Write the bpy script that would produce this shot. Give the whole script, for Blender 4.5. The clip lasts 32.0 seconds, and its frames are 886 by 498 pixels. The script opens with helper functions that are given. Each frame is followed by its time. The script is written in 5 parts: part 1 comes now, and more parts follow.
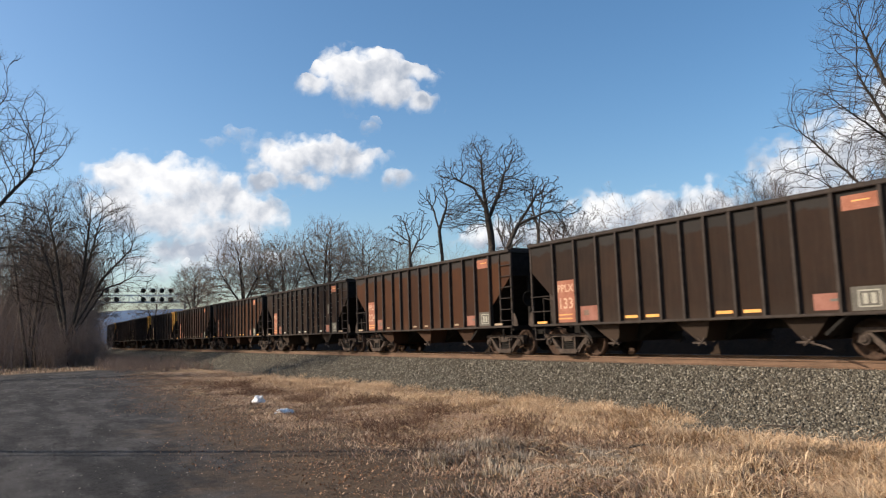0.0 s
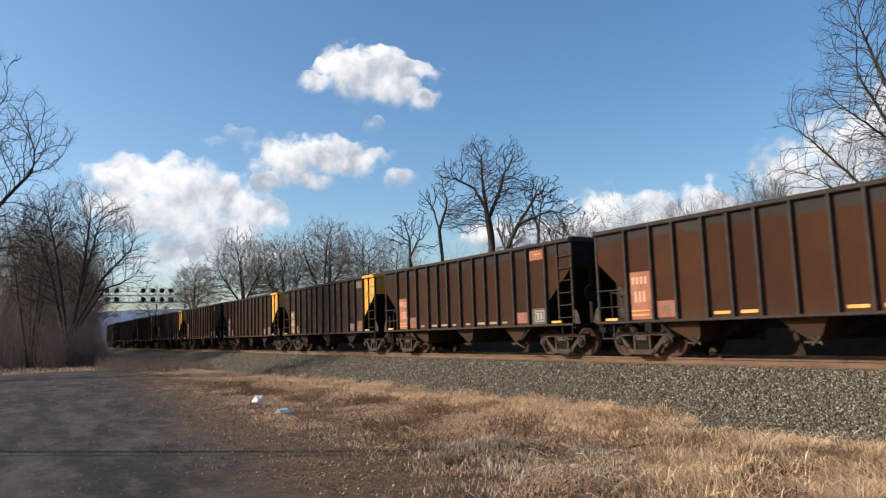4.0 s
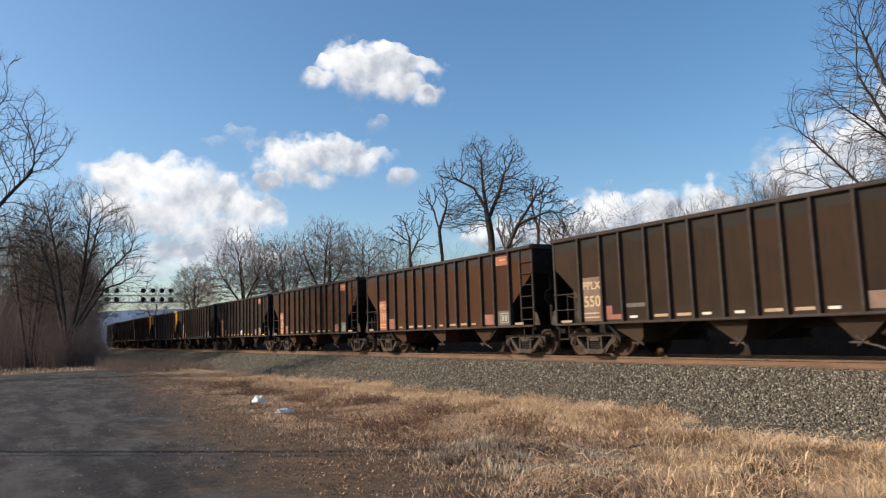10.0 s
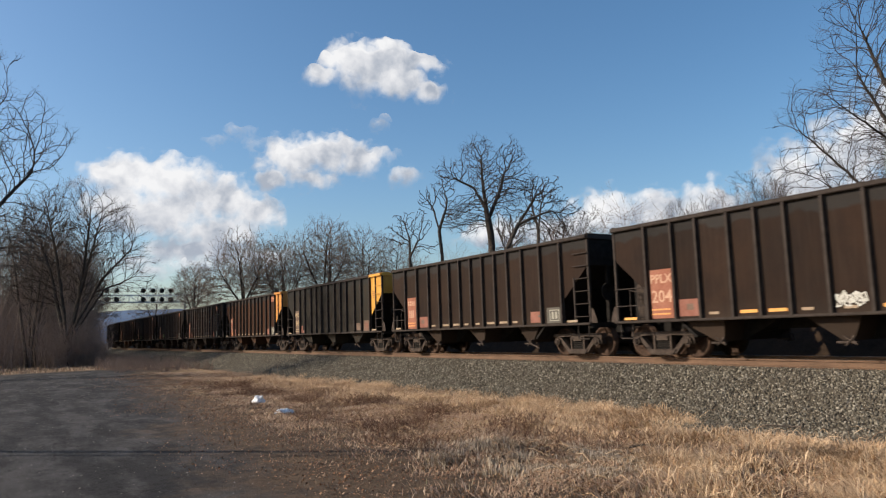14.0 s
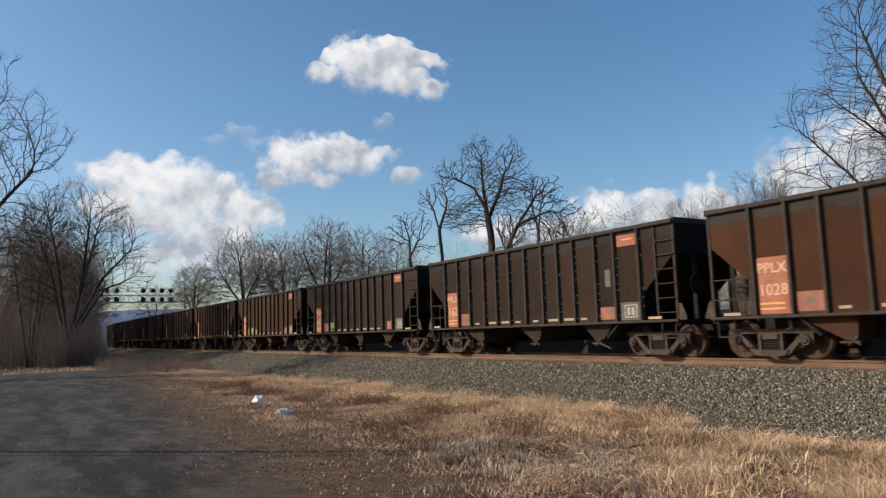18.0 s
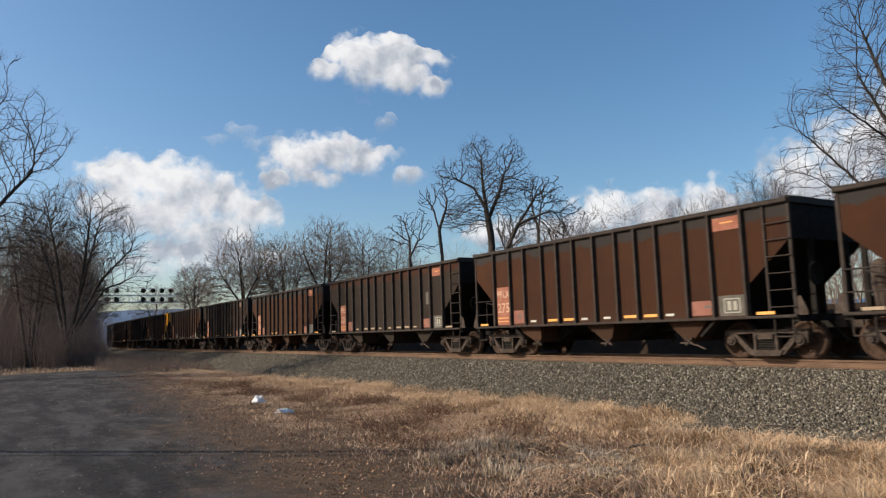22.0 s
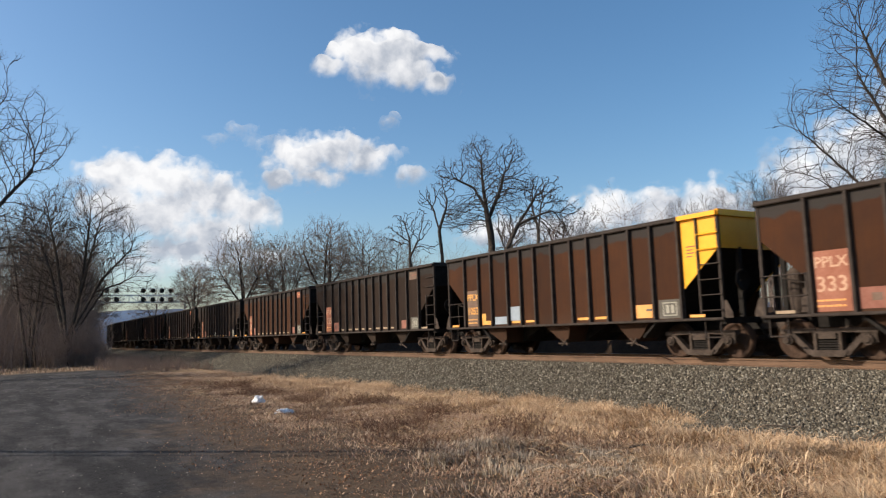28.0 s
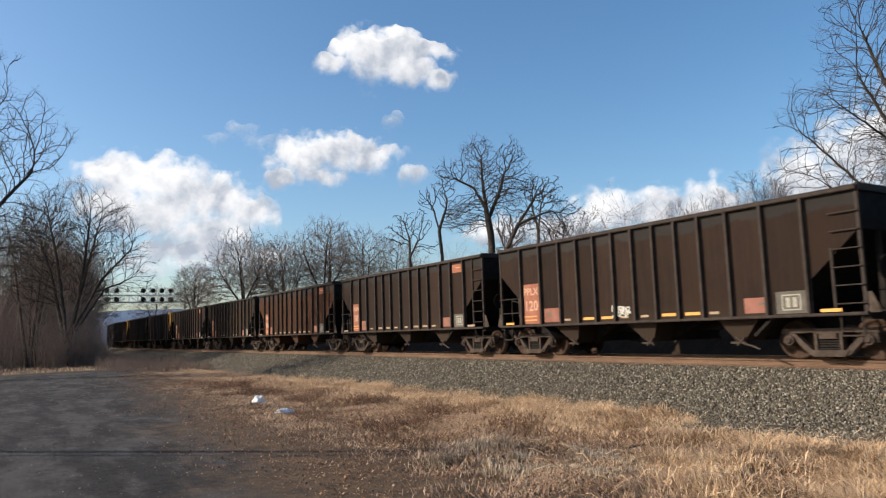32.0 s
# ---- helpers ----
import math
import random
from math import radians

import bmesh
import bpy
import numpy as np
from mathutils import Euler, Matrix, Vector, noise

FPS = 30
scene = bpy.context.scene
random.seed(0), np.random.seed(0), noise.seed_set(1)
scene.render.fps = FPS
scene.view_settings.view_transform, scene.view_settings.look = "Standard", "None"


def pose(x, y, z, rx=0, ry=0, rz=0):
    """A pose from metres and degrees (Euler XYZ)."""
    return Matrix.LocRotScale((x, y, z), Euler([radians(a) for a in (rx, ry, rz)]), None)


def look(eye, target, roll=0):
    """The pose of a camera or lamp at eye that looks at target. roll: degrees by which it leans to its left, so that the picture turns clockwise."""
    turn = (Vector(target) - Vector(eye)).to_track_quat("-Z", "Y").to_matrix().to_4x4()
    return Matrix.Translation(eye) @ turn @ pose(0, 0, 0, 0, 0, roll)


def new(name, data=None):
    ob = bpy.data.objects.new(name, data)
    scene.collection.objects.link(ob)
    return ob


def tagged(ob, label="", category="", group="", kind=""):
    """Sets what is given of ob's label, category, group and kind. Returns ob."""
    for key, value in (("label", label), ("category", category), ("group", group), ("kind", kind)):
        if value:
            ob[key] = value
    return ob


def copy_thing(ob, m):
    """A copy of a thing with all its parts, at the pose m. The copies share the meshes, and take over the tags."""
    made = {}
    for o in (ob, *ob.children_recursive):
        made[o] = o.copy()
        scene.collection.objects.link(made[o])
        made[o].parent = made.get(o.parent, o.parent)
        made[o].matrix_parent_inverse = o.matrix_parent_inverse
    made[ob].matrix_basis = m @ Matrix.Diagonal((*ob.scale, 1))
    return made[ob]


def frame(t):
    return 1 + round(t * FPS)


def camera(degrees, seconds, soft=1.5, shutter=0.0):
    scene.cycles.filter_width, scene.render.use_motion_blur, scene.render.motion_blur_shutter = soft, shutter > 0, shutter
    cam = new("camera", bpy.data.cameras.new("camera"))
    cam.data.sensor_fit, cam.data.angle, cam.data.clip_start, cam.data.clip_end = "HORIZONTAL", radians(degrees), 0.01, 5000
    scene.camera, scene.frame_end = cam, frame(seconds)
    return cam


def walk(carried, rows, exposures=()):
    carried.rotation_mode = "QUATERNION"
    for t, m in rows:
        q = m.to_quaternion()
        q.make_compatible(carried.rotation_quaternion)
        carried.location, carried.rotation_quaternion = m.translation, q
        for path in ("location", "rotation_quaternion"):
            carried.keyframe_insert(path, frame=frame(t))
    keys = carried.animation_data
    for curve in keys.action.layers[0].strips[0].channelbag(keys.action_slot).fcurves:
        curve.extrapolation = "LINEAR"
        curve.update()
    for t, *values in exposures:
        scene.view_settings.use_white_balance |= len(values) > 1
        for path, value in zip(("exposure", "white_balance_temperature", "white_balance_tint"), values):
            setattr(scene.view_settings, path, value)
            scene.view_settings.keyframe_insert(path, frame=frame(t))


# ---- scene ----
# ---------------------------------------------------------------- camera
EYE = Vector((0.0, 0.0, 0.927))
YAW, PITCH, ROLL = radians(32.25), radians(6.55), -1.91
AIM = Vector((math.sin(YAW) * math.cos(PITCH), math.cos(YAW) * math.cos(PITCH), math.sin(PITCH)))
cam = camera(63.58, 32.0, soft=1.2, shutter=0.18)
VIEW = look(EYE, EYE + AIM, ROLL)
walk(cam, [(0.0, VIEW), (32.0, VIEW)], exposures=[(0.0, 0.36), (9.0, 0.36), (12.0, 0.34), (13.5, 0.2), (20.0, 0.15), (25.0, 0.2), (28.0, 0.28), (32.0, 0.38)])

# ---------------------------------------------------------------- world and sun
SUN_EL, SUN_AZ = radians(28.0), radians(-62.0)      # azimuth clockwise from +Y
world = bpy.data.worlds.new("world")
scene.world = world
world.use_nodes = True
wn = world.node_tree.nodes
sky = wn.new("ShaderNodeTexSky")
sky.sky_type = "NISHITA"
sky.sun_disc = False
sky.sun_elevation, sky.sun_rotation = SUN_EL, SUN_AZ
sky.altitude, sky.air_density, sky.dust_density, sky.ozone_density = 300, 1.0, 2.0, 2.2
hue = wn.new("ShaderNodeHueSaturation")
hue.inputs["Hue"].default_value, hue.inputs["Saturation"].default_value = 0.497, 1.20
world.node_tree.links.new(sky.outputs[0], hue.inputs["Color"])
world.node_tree.links.new(hue.outputs[0], wn["Background"].inputs[0])
wn["Background"].inputs[1].default_value = 0.135

sun = new("sun", bpy.data.lights.new("sun", "SUN"))
sun.data.energy, sun.data.angle, sun.data.color = 4.7, radians(0.53), (1.0, 0.90, 0.76)
SUN_DIR = Vector((math.sin(SUN_AZ) * math.cos(SUN_EL), math.cos(SUN_AZ) * math.cos(SUN_EL), math.sin(SUN_EL)))
sun.matrix_world = look(SUN_DIR * 60, (0, 0, 0))


# ---------------------------------------------------------------- materials
def material(name, rough=0.8, metal=0.0, spec=0.3):
    m = bpy.data.materials.new(name)
    m.use_nodes = True
    b = m.node_tree.nodes["Principled BSDF"]
    b.inputs["Roughness"].default_value = rough
    b.inputs["Metallic"].default_value = metal
    b.inputs["Specular IOR Level"].default_value = spec
    return m, m.node_tree, b


def coords(nt, scale=(1, 1, 1)):
    c = nt.nodes.new("ShaderNodeTexCoord")
    mp = nt.nodes.new("ShaderNodeMapping")
    mp.inputs["Scale"].default_value = scale
    nt.links.new(c.outputs["Object"], mp.inputs["Vector"])
    return mp.outputs[0]


def noise_tex(nt, vec, scale, detail=5.0, rough=0.6):
    n = nt.nodes.new("ShaderNodeTexNoise")
    n.inputs["Scale"].default_value, n.inputs["Detail"].default_value = scale, detail
    n.inputs["Roughness"].default_value = rough
    nt.links.new(vec, n.inputs["Vector"])
    return n.outputs["Fac"]


def ramp(nt, fac, stops):
    r = nt.nodes.new("ShaderNodeValToRGB")
    els = r.color_ramp.elements
    while len(els) < len(stops):
        els.new(0.5)
    for e, (p, c) in zip(els, stops):
        e.position = p
        e.color = (*c, 1) if len(c) == 3 else c
    nt.links.new(fac, r.inputs[0])
    return r.outputs[0]


def mix(nt, fac, a, b, mode="MIX"):
    n = nt.nodes.new("ShaderNodeMix")
    n.data_type, n.blend_type = "RGBA", mode
    for sock, v in ((n.inputs[0], fac), (n.inputs[6], a), (n.inputs[7], b)):
        if isinstance(v, bpy.types.NodeSocket):
            nt.links.new(v, sock)
        elif isinstance(v, (int, float)):
            sock.default_value = v
        else:
            sock.default_value = (*v, 1)
    return n.outputs[2]


def calc(nt, op, a, b=0.0, clamp=False):
    n = nt.nodes.new("ShaderNodeMath")
    n.operation, n.use_clamp = op, clamp
    for sock, v in zip(n.inputs, (a, b)):
        if isinstance(v, bpy.types.NodeSocket):
            nt.links.new(v, sock)
        else:
            sock.default_value = v
    return n.outputs[0]


def bump(nt, b, height, strength, dist=0.02):
    n = nt.nodes.new("ShaderNodeBump")
    n.inputs["Strength"].default_value, n.inputs["Distance"].default_value = strength, dist
    nt.links.new(height, n.inputs["Height"])
    nt.links.new(n.outputs[0], b.inputs["Normal"])


def axis(nt, vec, k):
    s = nt.nodes.new("ShaderNodeSeparateXYZ")
    nt.links.new(vec, s.inputs[0])
    return s.outputs[k]


def obj_random(nt):
    return nt.nodes.new("ShaderNodeObjectInfo").outputs["Random"]


def simple(name, c1, c2, scale=8.0, rough=0.8, metal=0.0, spec=0.3, bumps=0.2, stretch=(1, 1, 1)):
    """Two colours by grain and stains at two scales, with a fine relief."""
    m, nt, b = material(name, rough, metal, spec)
    v = coords(nt, stretch)
    f = noise_tex(nt, v, scale)
    g = noise_tex(nt, v, scale * 7, 3)
    mixf = calc(nt, "ADD", calc(nt, "MULTIPLY", f, 0.7), calc(nt, "MULTIPLY", g, 0.3))
    nt.links.new(ramp(nt, mixf, [(0.35, c1), (0.65, c2)]), b.inputs["Base Color"])
    bump(nt, b, g, bumps)
    return m


def car_paint(name, low, high, streak, top):
    """Weathered steel paint: rust fields, vertical streaks, a dusty band under the top chord."""
    m, nt, b = material(name, 0.75, 0.0, 0.12)
    v = coords(nt)
    big = noise_tex(nt, v, 0.9, 6, 0.65)
    run = noise_tex(nt, coords(nt, (5, 5, 0.35)), 2.2, 5, 0.65)
    fine = noise_tex(nt, v, 24, 4, 0.7)
    base = ramp(nt, big, [(0.36, low), (0.64, high)])
    base = mix(nt, calc(nt, "MULTIPLY", ramp(nt, run, [(0.46, (0, 0, 0)), (0.68, (1, 1, 1))]), 0.75), base, streak)
    z = axis(nt, v, 2)
    edge = calc(nt, "ADD", z, calc(nt, "MULTIPLY", calc(nt, "SUBTRACT", noise_tex(nt, v, 1.1, 3), 0.5), 0.5))
    band = ramp(nt, calc(nt, "SUBTRACT", edge, 2.9, True), [(0.36, (0, 0, 0)), (0.43, (1, 1, 1))])
    base = mix(nt, calc(nt, "MULTIPLY", band, 0.95), base, top)
    dust = ramp(nt, calc(nt, "SUBTRACT", 1.75, calc(nt, "ADD", z, calc(nt, "MULTIPLY", run, 0.5)), True), [(0.05, (0, 0, 0)), (0.8, (1, 1, 1))])
    base = mix(nt, calc(nt, "MULTIPLY", dust, 0.2), base, (0.12, 0.095, 0.072))
    base = mix(nt, calc(nt, "MULTIPLY", fine, 0.6), base, mix(nt, 1.0, base, (0.55, 0.5, 0.48), "MULTIPLY"))
    panel = calc(nt, "ADD", 0.70, calc(nt, "MULTIPLY", obj_random(nt), 0.32))
    base = mix(nt, 1.0, base, panel, "MULTIPLY")
    nt.links.new(base, b.inputs["Base Color"])
    nt.links.new(calc(nt, "ADD", 0.6, calc(nt, "MULTIPLY", big, 0.3)), b.inputs["Roughness"])
    bump(nt, b, calc(nt, "ADD", calc(nt, "MULTIPLY", big, 2.0), calc(nt, "MULTIPLY", fine, 0.15)), 0.25, 0.02)
    return m


PAINTS = {
    "dark": car_paint("paint_dark_brown", (0.0200, 0.0102, 0.0062), (0.0350, 0.0184, 0.0110), (0.0360, 0.0219, 0.0141), (0.0330, 0.0290, 0.0262)),
    "brown": car_paint("paint_brown", (0.0315, 0.0126, 0.0052), (0.0520, 0.0208, 0.0084), (0.0400, 0.0176, 0.0084), (0.0350, 0.0308, 0.0280)),
    "rust": car_paint("paint_rusty_red_brown", (0.0461, 0.0164, 0.0060), (0.0706, 0.0258, 0.0095), (0.0480, 0.0196, 0.0090), (0.0400, 0.0350, 0.0318)),
    "green": car_paint("paint_olive_brown", (0.0240, 0.0135, 0.0072), (0.0410, 0.0228, 0.0118), (0.0430, 0.0222, 0.0110), (0.0300, 0.0262, 0.0230)),
    "moss": car_paint("paint_grey_green", (0.0215, 0.0195, 0.0150), (0.0350, 0.0318, 0.0250), (0.0480, 0.0245, 0.0125), (0.0300, 0.0285, 0.0255)),
    "capped": car_paint("paint_dark_rust_top", (0.0230, 0.0150, 0.0105), (0.0380, 0.0255, 0.0180), (0.0360, 0.0235, 0.0160), (0.0560, 0.0205, 0.0100)),
    "yellow": simple("paint_yellow", (0.76, 0.33, 0.007), (0.85, 0.39, 0.013), 2.5, 0.5, bumps=0.1),
    "cream": simple("paint_faded_yellow", (0.54, 0.25, 0.032), (0.63, 0.32, 0.055), 2.5, 0.55, bumps=0.1),
    "orange": simple("paint_orange", (0.53, 0.21, 0.042), (0.62, 0.27, 0.07), 2.5, 0.5, bumps=0.1),
}
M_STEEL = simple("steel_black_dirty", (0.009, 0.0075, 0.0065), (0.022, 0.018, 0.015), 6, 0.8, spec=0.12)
M_RIB = simple("steel_rib_dark", (0.027, 0.0198, 0.0162), (0.052, 0.0395, 0.0325), 5, 0.75, spec=0.15)
M_TRUCK = simple("cast_steel_dusty", (0.034, 0.025, 0.020), (0.092, 0.068, 0.054), 5, 0.9, spec=0.1)
M_WHEEL = simple("wheel_rusty_steel", (0.030, 0.018, 0.012), (0.075, 0.045, 0.031), 9, 0.8, spec=0.1)
M_TREAD = simple("wheel_tread_polished", (0.35, 0.34, 0.33), (0.5, 0.49, 0.47), 20, 0.35, 1.0)
M_COAL = simple("coal", (0.006, 0.006, 0.006), (0.03, 0.03, 0.03), 14, 0.6, bumps=1.0)
M_PATCH = simple("patch_faded_red", (0.23, 0.086, 0.052), (0.34, 0.145, 0.096), 3, 0.8, spec=0.1)
M_PATCH2 = simple("patch_pale_red", (0.20, 0.080, 0.056), (0.28, 0.13, 0.095), 3, 0.8, spec=0.1)
M_FIELD = simple("patch_brown_grey", (0.125, 0.078, 0.055), (0.19, 0.13, 0.098), 3, 0.8, spec=0.1)
M_CREAM = simple("stencil_cream", (0.36, 0.26, 0.14), (0.50, 0.37, 0.22), 12, 0.75)
M_BLUEGREY = simple("patch_blue_grey", (0.22, 0.26, 0.30), (0.30, 0.34, 0.38), 4, 0.75)
M_PATCH3 = simple("patch_orange", (0.68, 0.28, 0.07), (0.76, 0.36, 0.12), 3, 0.7)
M_GREY = simple("patch_grey", (0.085, 0.076, 0.062), (0.14, 0.125, 0.105), 4, 0.75, spec=0.1)
M_BOX = simple("stencil_box_cream", (0.26, 0.24, 0.185), (0.36, 0.33, 0.27), 12, 0.75)
M_WHITE = simple("stencil_white", (0.40, 0.375, 0.32), (0.58, 0.55, 0.49), 12, 0.75)
M_INK = simple("stencil_faded_pink", (0.43, 0.235, 0.15), (0.56, 0.34, 0.22), 12, 0.7)
M_REFL_Y = simple("reflector_yellow", (0.62, 0.27, 0.05), (0.75, 0.38, 0.1), 6, 0.5)
M_REFL_W = simple("reflector_pale", (0.25, 0.175, 0.11), (0.37, 0.27, 0.18), 6, 0.7)
M_LIME = simple("spray_lime", (0.20, 0.25, 0.085), (0.33, 0.37, 0.17), 9, 0.75)
M_RAIL = simple("rail_rust", (0.095, 0.054, 0.032), (0.165, 0.096, 0.058), 6, 0.8, stretch=(1, 0.3, 1))
M_RAILTOP = simple("rail_head_polished", (0.42, 0.40, 0.37), (0.55, 0.52, 0.48), 10, 0.3, 1.0, stretch=(1, 0.1, 1))
M_TIE = simple("tie_creosoted_wood", (0.035, 0.028, 0.022), (0.09, 0.07, 0.055), 5, 0.9, stretch=(0.3, 3, 1))
M_BARK = simple("bark_grey_brown", (0.032, 0.024, 0.019), (0.078, 0.060, 0.047), 4, 0.9, stretch=(1, 1, 0.4), bumps=0.5)
M_BARK2 = simple("bark_pale", (0.060, 0.046, 0.036), (0.115, 0.090, 0.070), 4, 0.9, stretch=(1, 1, 0.4), bumps=0.5)
M_TWIG = simple("twigs_brown", (0.042, 0.030, 0.023), (0.082, 0.060, 0.046), 3, 0.9, spec=0.1)
M_TWIG2 = simple("twigs_pale_brown", (0.12, 0.089, 0.072), (0.22, 0.168, 0.135), 3, 0.9, spec=0.1)
M_BRUSH = simple("brush_stems", (0.155, 0.113, 0.092), (0.29, 0.217, 0.178), 2, 0.9, spec=0.1)
M_SIGNAL = simple("signal_black", (0.012, 0.012, 0.013), (0.025, 0.025, 0.026), 5, 0.5)
M_ALU = simple("gantry_aluminium", (0.52, 0.53, 0.54), (0.68, 0.69, 0.70), 4, 0.45, 0.3)
M_BAG = simple("plastic_white", (0.74, 0.74, 0.74), (0.84, 0.84, 0.83), 5, 0.4)
# the ridge's blue is distance haze, mixed straight into its colour
M_HILL = simple("hill_wooded_haze_tint", (0.065, 0.105, 0.18), (0.095, 0.14, 0.22), 0.01, 1.0, bumps=0)


def ground_material():
    """Grey gravelled lot, leaf litter, dry grass: zones by place with ragged edges."""
    m, nt, b = material("ground_lot_dirt_grass", 0.95, 0, 0.15)
    v = coords(nt)
    big, mid, fine = noise_tex(nt, v, 0.35, 5), noise_tex(nt, v, 2.2, 6, 0.7), noise_tex(nt, v, 22, 6, 0.75)
    grit = noise_tex(nt, v, 90, 3, 0.7)
    lot = ramp(nt, mid, [(0.3, (0.028, 0.0255, 0.0245)), (0.7, (0.060, 0.0535, 0.050))])
    lanes = noise_tex(nt, coords(nt, (1.3, 0.06, 1)), 1.5, 4, 0.6)
    lot = mix(nt, calc(nt, "MULTIPLY", ramp(nt, lanes, [(0.45, (0, 0, 0)), (0.65, (1, 1, 1))]), 0.4), lot, (0.076, 0.068, 0.062))
    patch = noise_tex(nt, coords(nt, (1.0, 0.34, 1)), 1.5, 10, 0.74)
    lot = mix(nt, calc(nt, "MULTIPLY", ramp(nt, patch, [(0.47, (0, 0, 0)), (0.62, (1, 1, 1))]), 0.55), lot, (0.108, 0.099, 0.094))
    lot = mix(nt, calc(nt, "MULTIPLY", ramp(nt, patch, [(0.36, (1, 1, 1)), (0.48, (0, 0, 0))]), 0.6), lot, (0.012, 0.0108, 0.0100))
    worn = noise_tex(nt, coords(nt, (1.0, 0.22, 1)), 1.1, 8, 0.72)
    cell = nt.nodes.new("ShaderNodeTexVoronoi")
    cell.feature = "DISTANCE_TO_EDGE"
    cell.inputs["Scale"].default_value = 1.7
    warp = nt.nodes.new("ShaderNodeVectorMath")
    warp.operation = "ADD"
    bend = nt.nodes.new("ShaderNodeTexNoise")
    bend.inputs["Scale"].default_value, bend.inputs["Detail"].default_value = 2.5, 5
    nt.links.new(v, bend.inputs["Vector"])
    nt.links.new(v, warp.inputs[0])
    nt.links.new(bend.outputs["Color"], warp.inputs[1])
    nt.links.new(warp.outputs[0], cell.inputs["Vector"])
    crack = ramp(nt, cell.outputs["Distance"], [(0.012, (1, 1, 1)), (0.05, (0, 0, 0))])
    crack = calc(nt, "MULTIPLY", crack, ramp(nt, worn, [(0.44, (0, 0, 0)), (0.54, (0.9, 0.9, 0.9))]))
    lot = mix(nt, calc(nt, "MULTIPLY", ramp(nt, worn, [(0.47, (0, 0, 0)), (0.58, (1, 1, 1))]), 0.85), lot, (0.020, 0.018, 0.017))
    lot = mix(nt, crack, lot, (0.014, 0.012, 0.011))
    lot = mix(nt, calc(nt, "MULTIPLY", ramp(nt, grit, [(0.50, (0, 0, 0)), (0.70, (1, 1, 1))]), 0.3), lot, (0.115, 0.107, 0.102))
    dirt = ramp(nt, calc(nt, "ADD", calc(nt, "MULTIPLY", fine, 0.6), calc(nt, "MULTIPLY", mid, 0.4)), [(0.34, (0.036, 0.024, 0.015)), (0.66, (0.165, 0.108, 0.067))])
    straw = ramp(nt, fine, [(0.3, (0.20, 0.125, 0.065)), (0.7, (0.50, 0.34, 0.19))])
    x, y = axis(nt, v, 0), axis(nt, v, 1)
    wob = calc(nt, "MULTIPLY", calc(nt, "SUBTRACT", calc(nt, "ADD", big, mid), 1.0), 3.2)
    # lot edge runs from the near right to the far end of the lot
    e = calc(nt, "ADD", calc(nt, "SUBTRACT", calc(nt, "ADD", x, calc(nt, "MULTIPLY", y, -0.12)), 1.5), wob)
    c = mix(nt, ramp(nt, calc(nt, "ADD", calc(nt, "MULTIPLY", e, 0.35), 0.4, True), [(0.15, (0, 0, 0)), (0.75, (1, 1, 1))]), lot, dirt)
    e2 = calc(nt, "ADD", calc(nt, "SUBTRACT", calc(nt, "ADD", x, calc(nt, "MULTIPLY", y, -0.1)), 5.0), wob)
    c = mix(nt, ramp(nt, calc(nt, "ADD", calc(nt, "MULTIPLY", e2, 0.3), 0.4, True), [(0.3, (0, 0, 0)), (0.8, (1, 1, 1))]), c, straw)
    far = calc(nt, "ADD", calc(nt, "SUBTRACT", y, 50.0), calc(nt, "MULTIPLY", wob, 2.0))
    c = mix(nt, calc(nt, "MULTIPLY", far, 0.25, True), c, mix(nt, 0.3, dirt, straw))
    c = mix(nt, calc(nt, "MULTIPLY", calc(nt, "SUBTRACT", y, 75.0), 0.1, True), c, dirt)
    # dirt behind the track multiplied down: painted shade for the gap under the train
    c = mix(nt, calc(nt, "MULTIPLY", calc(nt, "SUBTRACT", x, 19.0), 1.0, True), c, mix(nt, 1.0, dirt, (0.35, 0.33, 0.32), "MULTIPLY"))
    nt.links.new(c, b.inputs["Base Color"])
    bump(nt, b, calc(nt, "ADD", fine, calc(nt, "MULTIPLY", grit, 0.4)), 0.8, 0.03)
    return m


M_GROUND = ground_material()


def ballast_material(name, island=False):
    m, nt, b = material(name, 0.9, 0, 0.2)
    v = coords(nt)
    if island:
        f = nt.nodes.new("ShaderNodeNewGeometry").outputs["Random Per Island"]
    else:
        w = nt.nodes.new("ShaderNodeTexVoronoi")
        w.inputs["Scale"].default_value = 17
        nt.links.new(v, w.inputs["Vector"])
        f = axis(nt, w.outputs["Color"], 0)
        bump(nt, b, w.outputs["Distance"], 1.0, 0.05)
    c = ramp(nt, f, [(0.0, (0.034, 0.028, 0.020)), (0.45, (0.094, 0.080, 0.058)), (0.8, (0.172, 0.150, 0.112)), (1.0, (0.38, 0.335, 0.26))])
    c = mix(nt, calc(nt, "MULTIPLY", noise_tex(nt, v, 0.6, 4), 0.4), c, (0.115, 0.088, 0.064))
    nt.links.new(c, b.inputs["Base Color"])
    return m


M_BALLAST = ballast_material("ballast_bed")
M_STONES = ballast_material("ballast_stones", True)


def island_material(name, stops, rough=0.85):
    m, nt, b = material(name, rough, 0, 0.2)
    f = nt.nodes.new("ShaderNodeNewGeometry").outputs["Random Per Island"]
    c = ramp(nt, f, stops)
    v = coords(nt)
    c = mix(nt, calc(nt, "MULTIPLY", noise_tex(nt, v, 1.2, 4), 0.5), c, mix(nt, 1.0, c, (0.62, 0.55, 0.5), "MULTIPLY"))
